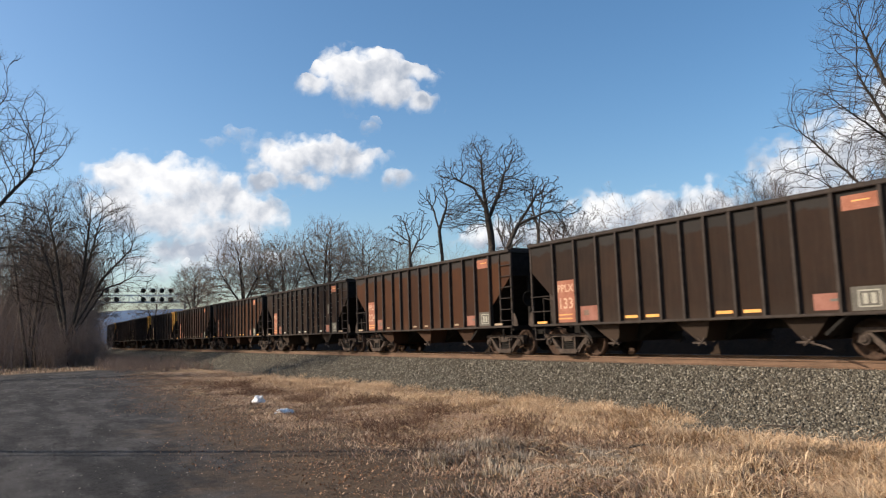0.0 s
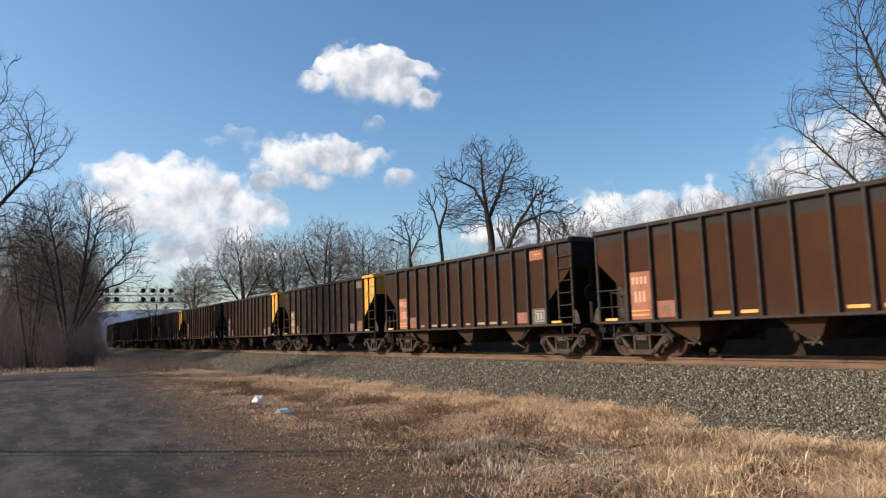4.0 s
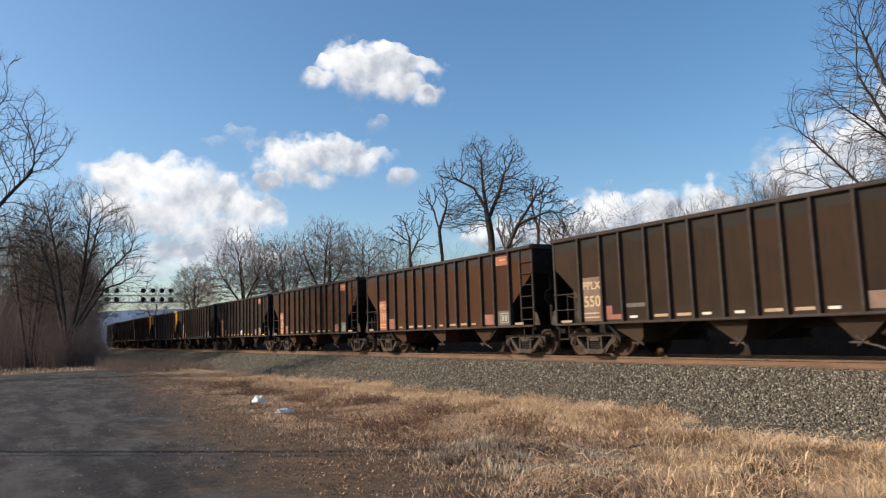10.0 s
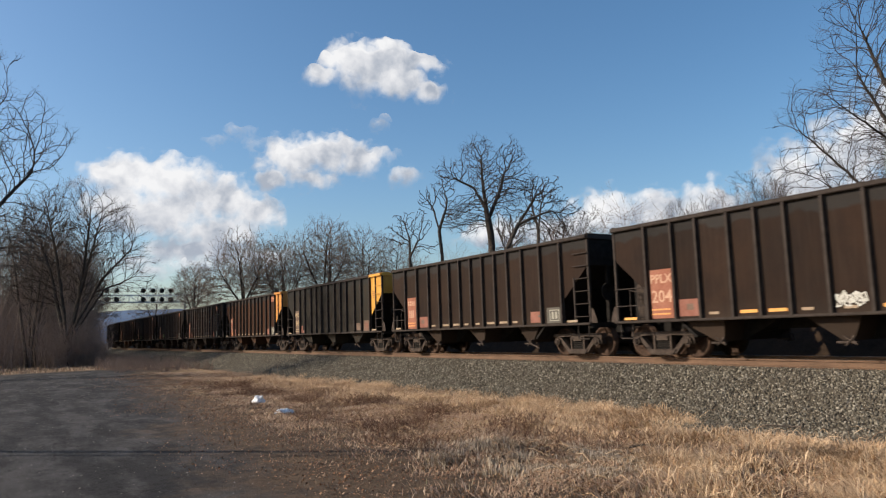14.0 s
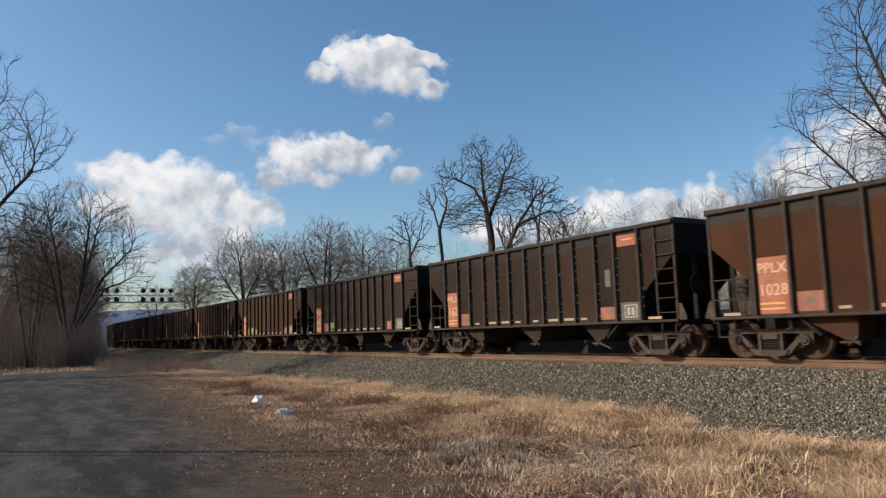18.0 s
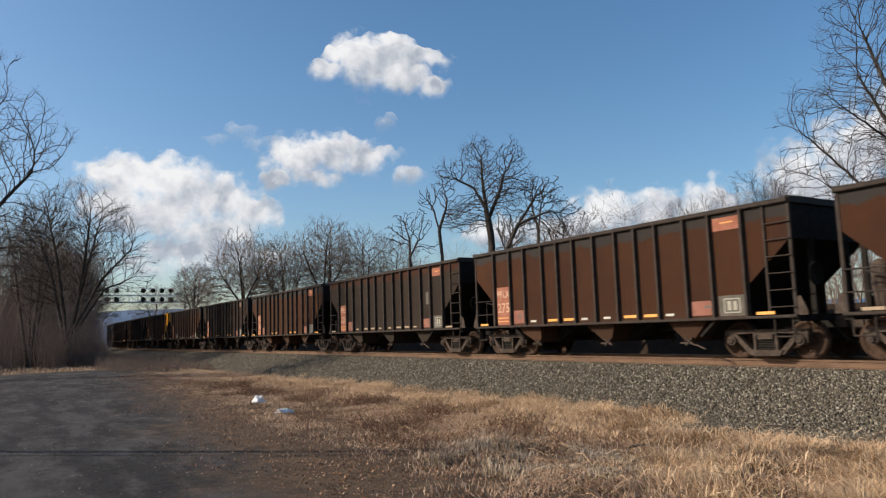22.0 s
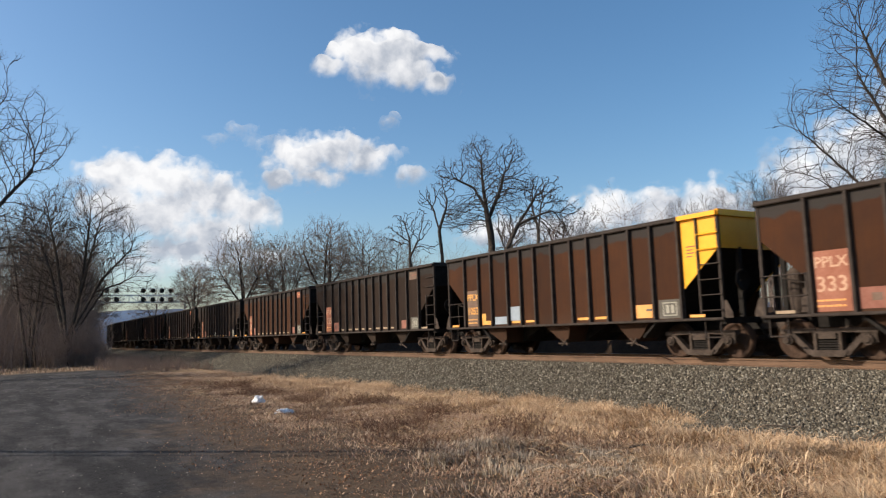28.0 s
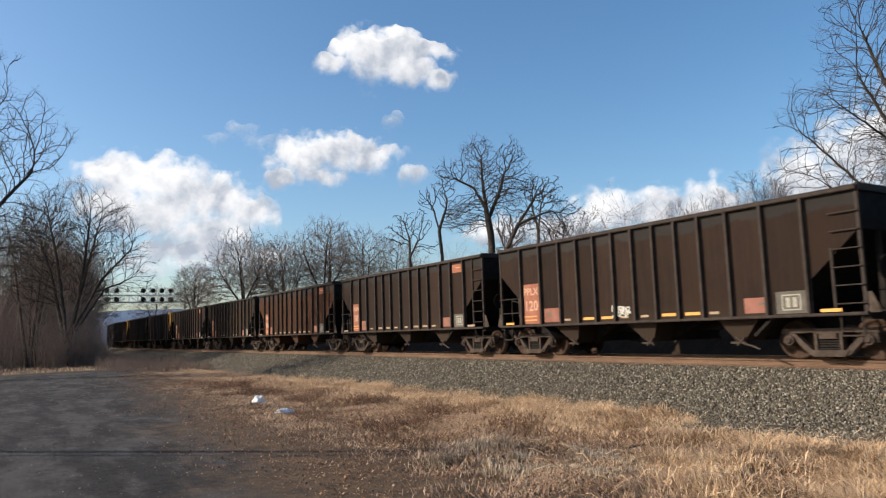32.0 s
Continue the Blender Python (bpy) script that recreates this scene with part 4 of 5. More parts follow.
    for _ in range(140):
        alive &= dist > kill
        use = alive & (dist < reach)
        if not use.any():
            break
        first = len(pos)
        pulls = {}
        for i in np.nonzero(use)[0]:
            k = near[i]
            v = (goal[i] - pos[k]) / dist[i]
            pulls[k] = pulls.get(k, 0) + v
        before = dist.copy()
        for k, v in pulls.items():
            if born.get(k, 0) >= 3:
                continue
            born[k] = born.get(k, 0) + 1
            d = v / (np.linalg.norm(v) + 1e-9) + way[k] * keep + rng.normal(0, jitter, 3) + fan * out(pos[k])
            d /= np.linalg.norm(d) + 1e-9
            pos.append(pos[k] + d * stepd), parent.append(k), way.append(d)
        if len(pos) == first:
            break
        meet(first)
        stuck[use & (dist > before - 0.05 * stepd)] += 1
        alive &= stuck < 2
        if len(pos) > 9000:
            break
    n = len(pos)
    kids = [[] for _ in range(n)]
    for i in range(1, n):
        kids[parent[i]].append(i)
    load = np.zeros(n)
    for i in range(n - 1, -1, -1):
        load[i] = sum(load[c] for c in kids[i]) if kids[i] else 1.0
    rad = tip + (root - tip) * (load / load[0]) ** taper
    level, limb = np.full(n, 2), np.zeros(n, int)
    for k in stem_nodes:
        level[k] = 0
    for k in range(1, n):                       # stems are numbered, and limbs where they leave a stem
        p = parent[k]
        if level[k] == 0:
            limb[k] = limb[p] if p else k
        elif level[p] == 0:
            limb[k], level[k] = k, 1 if rad[k] > 0.12 * root else 2
        else:
            limb[k] = limb[p]
            level[k] = 1 if level[p] == 1 and rad[k] > 0.12 * root else 2
    segs = []
    for k in range(1, n):
        p = parent[k]
        ra = min(rad[p], rad[k] * 1.35)
        segs.append((Vector(pos[p]), Vector(pos[k]), float(ra), float(rad[k]), int(level[k]), int(limb[k])))
        if rad[k] < tip + 0.04 * root:
            for _ in range(twigs if not kids[k] else 1):
                a = Vector(pos[k])
                d = Vector(way[k]) * 0.8 + Vector(rng.normal(0, 0.5, 3)) + Vector(out(pos[k])) * fan
                for j in range(3 if not kids[k] else 2):
                    d = (d.normalized() + Vector(rng.normal(0, 0.3, 3))).normalized()
                    b = a + d * twig * rng.uniform(0.3, 0.7)
                    segs.append((a, b, tip * (1.0 - 0.2 * j), tip * (0.8 - 0.2 * j), 2, int(limb[k])))
                    a = b
    return segs


def crown_tree(label, x, y, seed, stems, lobes, count, bark=None, twig_mat=None, **kw):
    """A tree whose crown fills the lobes (x, y, z, rx, ry, rz), given across and along the view over the track."""
    t = tagged(new("tree"), label, "tree", "bare trees")
    t.matrix_basis = pose(x, y, ground_z(x, y), 0, 0, -32.25)
    segs = colonize(seed, stems, lobes, count, **kw)
    bark = bark or M_BARK
    for k in sorted({s[5] for s in segs if s[4] == 0}):
        part("trunk", seg_mesh("trunk", [s for s in segs if s[4] == 0 and s[5] == k], bark, 8), [], t)
    limbs = {}
    for s in segs:
        if s[4] == 1:
            limbs.setdefault(s[5], []).append(s)
    big = sorted(limbs, key=lambda k: -len(limbs[k]))[:18]
    for k in sorted(big):
        part("limb", seg_mesh("limb", limbs[k], bark, 5), [], t)
    rest = [s for s in segs if s[4] == 2 or (s[4] == 1 and s[5] not in big)]
    tagged(part("crown", seg_mesh("crown", rest, twig_mat or M_TWIG, 3), [], t), kind="stuff")
    return t


def again(t, x, y, turn, scale):
    """A sibling of a tree, turned and scaled."""
    q = copy_thing(t, pose(x, y, ground_z(x, y), 0, 0, turn))
    q.scale = (scale, scale, scale)
    return q


def build_trees():
    far = "bare deciduous tree behind the railway"
    crown_tree("tall crooked bare tree standing alone behind the train", 36.4, 49.8, 118,
               [[(0, 0, 7.7), (-0.3, 0, 10.1)], [(-0.3, 0, 10.1), (-1.3, 0.3, 12.1), (-2.9, 0.4, 13.0)], [(-0.3, 0, 10.1), (-0.6, -0.3, 12.7), (-0.6, -0.5, 14.5)], [(-0.1, 0, 9.2), (0.8, 0.4, 11.4), (1.5, 0.6, 13.6)]],
               [(-0.9, 0, 14.5, 1.7, 1.7, 2.2), (1.9, 0, 14.3, 1.35, 1.4, 2.1), (-3.4, 0, 13.3, 1.5, 1.4, 1.2), (-1.8, 0, 9.7, 2.2, 2.0, 1.8), (1.4, 1.0, 11.3, 1.8, 1.6, 2.0), (0, -2.0, 11.8, 1.9, 1.8, 1.9), (3.0, 0, 12.1, 1.2, 1.2, 1.5)],
               2400, stepd=0.25, reach=2.2, kill=0.29, keep=0.65, jitter=0.33, root=0.30, tip=0.0095, twig=0.42, fan=0.3, heart=(0, 0, 7), taper=0.53, twig_mat=M_BARK)
    crown_tree("leaning bare tree with rising crooked limbs", 36.4, 48.0, 119,
               [[(0, 0, 6.0), (1.3, 0.3, 8.5), (2.8, 0, 10.7)], [(1.3, 0.3, 8.5), (3.4, -0.5, 9.3)]],
               [(3.6, 0, 11.3, 1.9, 1.7, 1.6), (5.3, 0, 9.6, 1.6, 1.5, 1.2), (2.1, 0, 8.8, 1.4, 1.3, 1.4), (4.5, 0, 7.8, 1.2, 1.2, 1.2)],
               1000, stepd=0.25, reach=2.4, kill=0.3, keep=0.5, jitter=0.40, root=0.18, tip=0.0095, twig=0.42, fan=0.1, heart=(1.3, 0, 7), taper=0.54, twig_mat=M_BARK)
    a = crown_tree("slender bare tree behind the train", 33.2, 52.4, 12,
                   [[(-0.2, 0, 6.2), (-0.4, 0, 8.4), (-0.8, 0.2, 10.2)], [(-0.4, 0, 8.4), (0.3, -0.3, 10.4)]],
                   [(0, 0, 12.0, 1.2, 1.2, 1.5), (-1.2, 0, 11.3, 1.2, 1.2, 1.2), (0.8, 0, 9.6, 0.9, 1.2, 1.5)],
                   480, stepd=0.25, reach=2.4, kill=0.3, keep=0.5, jitter=0.40, root=0.15, tip=0.009, twig=0.4, fan=0.1, heart=(-0.3, 0, 8), taper=0.55, twig_mat=M_BARK)
    b = crown_tree("slender bare tree behind the train", 30.7, 53.9, 13,
                   [[(-0.1, 0, 6.0), (-0.1, 0.2, 7.7)], [(-0.1, 0, 6.0), (0.6, -0.2, 7.4)]],
                   [(-0.2, 0, 8.7, 1.7, 1.5, 1.5), (-1.3, 0, 8.0, 1.2, 1.2, 1.1), (1.1, 0, 8.9, 0.9, 1.2, 1.5), (1.4, 0, 6.9, 1.3, 1.2, 0.7)],
                   520, stepd=0.25, reach=2.4, kill=0.3, keep=0.5, jitter=0.40, root=0.14, tip=0.009, twig=0.4, fan=0.1, heart=(0, 0, 5), taper=0.55, twig_mat=M_BARK)
    again(a, 44.7, 53.9, 110, 1.12)
    again(b, 45.7, 59.5, 200, 1.2)
    again(b, 41.5, 53.5, 75, 1.0)
    again(b, 48.5, 55.5, 310, 1.1)
    c = tree(far, 42.7, 45.0, 12.2, 4.0, 14, kids=(10, 8, 5, 4), crook=0.4, leader=0.7, thick=1.4)
    again(b, 50.6, 48.4, 20, 0.9)
    again(c, 53.0, 45.5, 140, 0.85)
    d = tree("broad bare tree with fine upright twigs", 63.0, 49.4, 14.6, 5.6, 15, kids=(12, 8, 6, 4), crook=0.18, up=0.4, bark=M_BARK2, leader=0.68, thick=1.3)
    again(d, 57.0, 51.0, 60, 0.8)
    again(d, 50.1, 32.9, 200, 0.84)
    again(c, 56.5, 39.5, 20, 0.95)
    crown_tree("large bare tree with long rising limbs", 39.5, 15.3, 21,
               [[(-0.2, 0, 1.9), (-2.1, -0.5, 5.8), (-5.2, -1.0, 11.3)], [(-0.2, 0, 1.9), (-3.1, 0.6, 4.7), (-7.0, 1.2, 9.2)], [(-0.2, 0, 1.6), (-3.2, -0.4, 3.4), (-7.3, -1.0, 6.1)], [(-0.2, 0, 3.3), (-1.6, 0.8, 8.0), (-3.2, 1.4, 14.1)],
                [(-0.1, 0, 3.8), (-0.4, -0.8, 9.4), (-0.5, -1.4, 15.8)], [(-0.1, 0, 3.8), (2.0, 0.4, 8.5), (3.4, 0.8, 13.3)], [(-1.9, -0.4, 5.5), (-4.4, -1.4, 8.1), (-7.2, -2.0, 9.9)]],
               [(-2.1, 0, 13.5, 4.0, 3.6, 4.6), (-4.5, 0, 9.8, 3.9, 3.5, 2.4), (-6.1, 0, 6.8, 3.0, 2.7, 1.9), (3.2, 0, 11.6, 3.5, 3.1, 5.4), (1.0, 0, 18.7, 3.5, 3.1, 3.2), (-5.4, -3.0, 5.3, 2.4, 2.2, 1.9)],
               4200, stepd=0.3, reach=3.5, kill=0.36, keep=0.9, jitter=0.16, root=0.34, tip=0.0058, twig=0.36, twigs=3, fan=0.55, heart=(0.6, 0, 1.0), taper=0.56, twig_mat=M_BARK)
    tree("large bare tree with long rising limbs", 45.0, 18.0, 14.5, 7.0, 22, kids=(14, 10, 7, 4), crook=0.2, up=0.3, limb_from=0.12, thick=1.4, ang0=(0.6, 1.0))
    row = "rounded bare tree in the row beyond the track"
    e = crown_tree(row, 27.0, 91.1, 16,
                   [[(0, 0, 3.5), (-0.2, 0, 6.5), (-0.5, 0, 9.5)], [(0, 0, 3.5), (1.6, 0.4, 7.0), (2.2, 0.6, 9.0)], [(0, 0, 3.5), (-2.0, -0.4, 6.5), (-3.0, -0.6, 8.5)]],
                   [(0, 0, 9.0, 4.2, 3.8, 4.2), (-2.4, 0, 7.0, 3.2, 3.0, 3.0), (2.6, 0, 7.2, 3.0, 3.0, 3.2)],
                   1900, stepd=0.38, reach=3.0, kill=0.44, keep=0.8, jitter=0.2, root=0.24, tip=0.0145, twig=0.65, fan=0.6, heart=(0, 0, 1.5), bark=M_BARK, twig_mat=M_TWIG2)
    f = crown_tree(row, 35.4, 84.9, 17,
                   [[(0, 0, 4.5), (0.3, 0, 8.0), (0.6, 0, 11.5)], [(0, 0, 4.5), (2.0, 0.4, 7.5), (3.0, 0.6, 10.0)], [(0, 0, 4.5), (-1.6, -0.4, 8.0), (-2.4, -0.6, 10.5)]],
                   [(0.2, 0, 10.3, 4.0, 3.6, 4.2), (-2.2, 0, 8.2, 3.0, 3.0, 3.4), (3.0, 0, 8.4, 3.0, 3.0, 3.2)],
                   1900, stepd=0.38, reach=3.0, kill=0.44, keep=0.75, jitter=0.24, root=0.24, tip=0.0145, twig=0.65, fan=0.5, heart=(0, 0, 2.5), bark=M_BARK, twig_mat=M_TWIG2)
    again(e, 23.6, 102.3, 80, 0.74)
    again(f, 33.7, 94.1, 140, 0.93)
    again(e, 39.2, 81.0, 250, 0.97)
    again(e, 31.0, 88.0, 130, 0.88)
    again(e, 29.0, 97.0, 310, 0.95)
    again(f, 37.8, 88.5, 60, 0.98)
    again(f, 25.5, 112.0, 20, 0.75)
    again(f, 42.5, 79.0, 300, 0.82)
    again(e, 22.5, 125.0, 190, 0.7)
    left = "many-stemmed bare tree at the end of the lot"
    crown_tree(left, 5.0, 61.9, 31,
               [[(0, 0, 2.4), (2.1, 0.5, 6.6), (4.2, 0.9, 9.0)], [(0, 0, 2.4), (1.5, -0.7, 7.2), (2.7, -1.2, 10.8)], [(-0.2, 0, 1.4), (0.6, 0.8, 8.0), (0.9, 1.0, 11.7)], [(-0.4, 0, 0.8), (-0.6, -0.9, 8.0), (-1.3, -1.2, 11.8)], [(-0.5, 0, 0.8), (-2.0, 0.6, 7.6), (-3.5, 1.0, 11.0)], [(0.1, 0, 2.0), (2.8, -0.4, 5.8), (5.2, -0.6, 6.7)]],
               [(0.5, 0, 10.0, 3.7, 3.3, 4.1), (3.2, 0, 9.0, 2.4, 2.2, 3.3), (4.3, 0, 6.8, 1.8, 1.6, 2.2), (-2.3, 0, 9.6, 2.4, 2.2, 4.1), (-0.7, 0, 6.5, 3.5, 3.1, 2.6)],
               3000, stepd=0.32, reach=3.0, kill=0.36, keep=0.9, jitter=0.15, root=0.32, tip=0.0085, twig=0.5, fan=0.7, heart=(0, 0, -1.0), taper=0.56)
    g = tree(left, 2.6, 65.9, 14.4, 4.2, 32, stems=4, kids=(8, 6, 4, 3), crook=0.16, up=0.2, limb_from=0.2, thick=0.7, leader=0.82, fan=(0.04, 0.22), ang0=(0.4, 0.75), ang1=(0.3, 0.75), bark=M_BARK2, twig=M_TWIG2)
    again(g, -1.0, 70.0, 90, 0.85)
    again(g, 5.0, 74.0, 200, 0.8)
    again(g, 7.0, 88.0, 140, 0.85)
    again(g, 9.2, 99.0, 250, 0.85)
    again(g, 5.0, 104.0, 10, 1.1)
    again(g, 10.4, 112.0, 60, 0.9)
    again(e, 8.0, 95.0, 10, 0.95)
    again(e, 9.0, 121.0, 200, 1.0)
    for x, y, turn, k in ((6.5, 79, 40, 0.9), (3.5, 84, 110, 1.0), (8.0, 84.5, 300, 0.85), (0.5, 90, 20, 1.1), (6.0, 94, 220, 1.0), (9.5, 106, 160, 0.9), (2.5, 99, 70, 1.1), (7.5, 116, 340, 1.0), (10.5, 124, 100, 1.0), (5.0, 122, 10, 1.1), (12.0, 134, 210, 1.0), (8.0, 136, 50, 1.1), (-4.0, 82, 260, 1.0), (-8.0, 76, 140, 1.0)):
        again(g, x, y, turn, k)
    crown_tree("tall bare tree with wide spreading limbs beside the lot", -2.4, 45.2, 41,
               [[(-0.2, 0, 6.1), (0.1, 0.3, 10.2), (0.6, 0.6, 14.2)], [(-0.2, 0, 5.8), (2.1, 0.5, 8.7), (4.1, 0.8, 11.0)], [(-0.2, 0, 5.2), (2.4, -0.6, 6.6), (4.8, -1.0, 6.8)], [(-0.2, 0, 7.5), (-2.5, -0.4, 11.2)]],
               [(2.5, 0, 12.6, 3.9, 3.6, 2.9), (2.4, 0, 8.0, 3.5, 3.2, 2.3), (0.8, 0, 16.7, 2.6, 2.4, 2.6), (2.5, 0, 6.0, 2.6, 2.4, 1.2), (-4.1, 0, 12.8, 3.8, 3.4, 5.3)],
               2400, stepd=0.3, reach=3.5, kill=0.4, keep=0.8, jitter=0.24, root=0.33, tip=0.0075, twig=0.42, fan=0.45, heart=(-0.5, 0, 5.0), taper=0.56, twig_mat=M_BARK)


build_trees()


def thicket(name, label, x0, x1, y0, y1, count, h0, h1, seed, slant=0.0):
    """Dense bare brush: upright stems with side shoots."""
    rng = random.Random(seed)
    segs = []
    for _ in range(count):
        x, y = rng.uniform(x0, x1), rng.uniform(y0, y1)
        if slant and x > slant * y:
            continue
        p = Vector((x, y, ground_z(x, y) - 0.05))
        hgt = rng.uniform(h0, h1)
        d = Vector((rng.uniform(-0.3, 0.3), rng.uniform(-0.3, 0.3), 1)).normalized()
        r = 0.014 + 0.006 * hgt * rng.random()
        for k in range(4):
            d = (d + Vector((rng.uniform(-0.25, 0.25), rng.uniform(-0.25, 0.25), 0.05))).normalized()
            q = p + d * hgt / 4
            segs.append((p, q, r, r * 0.7, 0))
            for _ in range(3):
                t = Vector((rng.uniform(-1, 1), rng.uniform(-1, 1), rng.uniform(0, 1))).normalized()
                e = q + t * hgt * rng.uniform(0.1, 0.3)
                segs.append((q, e, r * 0.5, 0.003, 1))
                t2 = (t + Vector((rng.uniform(-1, 1), rng.uniform(-1, 1), rng.uniform(-0.2, 0.8))) * 0.7).normalized()
                segs.append((q.lerp(e, 0.5), q.lerp(e, 0.5) + t2 * hgt * rng.uniform(0.08, 0.2), r * 0.35, 0.003, 1))
            p, r = q, r * 0.7
    ob = new(name, seg_mesh(name, segs, M_BRUSH, 3))
    return tagged(ob, label, "brush", kind="stuff")


thicket("brush", "brown leafless brush at the end of the lot", -16, 9.5, 60, 84, 1900, 1.5, 6.4, 51, 0.108)
thicket("brush", "tangled brush round the foot of the many-stemmed tree", 3.4, 7.4, 59.5, 62.5, 260, 1.2, 3.4, 57)
thicket("brush", "brown leafless brush at the end of the lot", -30, 12.5, 84, 130, 1000, 2.0, 6.5, 52, 0.108)
thicket("brush", "tall bare saplings between the lot and the line", -2, 12.5, 76, 134, 750, 6.0, 10.0, 58, 0.100)
thicket("brush", "bare saplings beyond the signal bridge", 10.5, 20, 150, 190, 350, 3.0, 8.0, 59)
thicket("brush", "low brown weeds between the lot and the ballast", 6.2, 12.0, 46, 80, 1500, 0.25, 0.9, 55)
thicket("brush", "leafless brush on the bank behind the track", 22.0, 26, 0, 130, 1300, 0.8, 2.2, 53)
thicket("brush", "tall leafless brush on the bank behind the track", 24.0, 31, -4, 45, 650, 2.0, 5.0, 54)


# ---------------------------------------------------------------- signal bridge
def build_gantry():
    Y = 118.0
    g = tagged(new("signal_bridge"), "silver lattice signal bridge with black signal heads over the track", "signal bridge")
    g.location = (0, Y, 0)
    xl, xr, z0, z1 = 12.0, 25.7, 6.85, 7.95
    for x in (xl, xr):
        part("mast", Geo().box((x - 0.13, -0.13, ground_z(x, Y)), (x + 0.13, 0.13, z1 + 0.2)), M_ALU, g)
    for z in (z0, z1):
        for y in (-0.5, 0.5):
            part("chord", Geo().box((xl - 0.3, y - 0.05, z - 0.055), (xr + 0.3, y + 0.05, z + 0.055)), M_ALU, g)
    n = 10
    for i in range(n):
        a, b = xl + (xr - xl) * i / n, xl + (xr - xl) * (i + 1) / n
        for y in (-0.5, 0.5):
            part("brace", Geo().tube((a, y, z0 if i % 2 else z1), (b, y, z1 if i % 2 else z0), 0.035, 0.035, 6), M_ALU, g)
        part("brace", Geo().tube((b, 0.5, z0), (b, 0.5, z1), 0.03, 0.03, 6).tube((b, -0.5, z0), (b, -0.5, z1), 0.03, 0.03, 6), M_ALU, g)
    part("walkway", Geo().box((xl, -0.5, z0 + 0.09), (xr, 0.5, z0 + 0.12)), M_ALU, g)
    part("handrail", Geo().tube((xl, -0.55, z1 + 1.0), (xr, -0.55, z1 + 1.0), 0.025, 0.025, 6), M_ALU, g)
    for x in (14.3, 15.65, 19.4, 20.8, 22.1, 23.4):
        for z in (7.25, 8.62):
            s = part("signal_head", Geo().tube((x, -0.75, z), (x, -0.70, z), 0.37, 0.37, 20), M_SIGNAL, g)
            hood = Geo()
            for k in range(3):
                aa = math.pi / 2 + k * 2.094
                hx, hz = x + 0.17 * math.cos(aa), z + 0.17 * math.sin(aa)
                hood.tube((hx, -1.0, hz), (hx, -0.75, hz), 0.11, 0.11, 10, False)
            part("hood", hood, M_SIGNAL, s)
            part("bracket", Geo().box((x - 0.04, -0.70, z - 0.05), (x + 0.04, -0.5, z + 0.05)), M_ALU, s)
        part("signal_mast", Geo().tube((x, -0.62, z0), (x, -0.62, 8.9), 0.05, 0.05, 8), M_ALU, g)
    return g


build_gantry()


# ---------------------------------------------------------------- distance and clouds
def build_hill():
    vs, fs = [], []
    n = 120
    for i in range(n + 1):
        az = radians(-40 + 130 * i / n)
        for k, (rr, s) in enumerate(((1900, 0.0), (2100, 0.55), (2400, 1.0), (2900, 0.9))):
            hgt = 95 + 26 * noise.noise((i * 0.07, 3.1, 0)) + 8 * noise.noise((i * 0.35, 7, k))
            hgt *= 1 - 0.4 * step(10, 25, math.degrees(az))
            vs.append((rr * math.sin(az), rr * math.cos(az), -3 + hgt * s))
    for i in range(n):
        for k in range(3):
            a = i * 4 + k
            fs.append((a, a + 4, a + 5, a + 1))
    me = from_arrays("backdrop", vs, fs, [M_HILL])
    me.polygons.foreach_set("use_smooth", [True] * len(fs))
    return tagged(new("backdrop", me), "distant wooded ridge with haze blue in its colour", "hill", kind="structure")


build_hill()


def cloud_material():
    """White billows, thin and torn where the sheet of vapour thins out. They glow, with grey shade painted in towards
    the base.
    """
    m = bpy.data.materials.new("cloud_vapour")
    m.use_nodes = True
    nt = m.node_tree
    nt.nodes.remove(nt.nodes["Principled BSDF"])
    v = coords(nt)
    at = nt.nodes.new("ShaderNodeAttribute")
    at.attribute_name = "vapour"
    dens = at.outputs["Fac"]
    n1, n2 = noise_tex(nt, v, 0.012, 8, 0.62), noise_tex(nt, v, 0.05, 6, 0.65)
    tear = calc(nt, "MULTIPLY", calc(nt, "SUBTRACT", calc(nt, "ADD", calc(nt, "MULTIPLY", n1, 0.75), calc(nt, "MULTIPLY", n2, 0.25)), 0.5), 1.35)
    alpha = ramp(nt, calc(nt, "ADD", dens, tear, True), [(0.03, (0, 0, 0)), (0.30, (0.24, 0.24, 0.24)), (0.62, (0.72, 0.72, 0.72)), (1.0, (1, 1, 1))])
    deep = nt.nodes.new("ShaderNodeAttribute")
    deep.attribute_name = "underside_shade"
    shade = calc(nt, "ADD", deep.outputs["Fac"], calc(nt, "MULTIPLY", calc(nt, "SUBTRACT", noise_tex(nt, v, 0.011, 5, 0.5), 0.5), 2.3), True)
    # sunlit white to shaded grey, painted into the emitted colour
    col = ramp(nt, shade, [(0.12, (0.80, 0.80, 0.81)), (0.42, (0.66, 0.67, 0.70)), (0.90, (0.36, 0.40, 0.47))])
    em = nt.nodes.new("ShaderNodeEmission")
    em.inputs[1].default_value = 1.0
    nt.links.new(col, em.inputs[0])
    tr = nt.nodes.new("ShaderNodeBsdfTransparent")
    mx = nt.nodes.new("ShaderNodeMixShader")
    nt.links.new(alpha, mx.inputs[0])
    nt.links.new(tr.outputs[0], mx.inputs[1])
    nt.links.new(em.outputs[0], mx.inputs[2])
    nt.links.new(mx.outputs[0], nt.nodes["Material Output"].inputs[0])
    return m


M_CLOUD = cloud_material()
CLOUD_R = 2400.0


def cloud_pose(az, el):
    a, e = radians(az), radians(el)
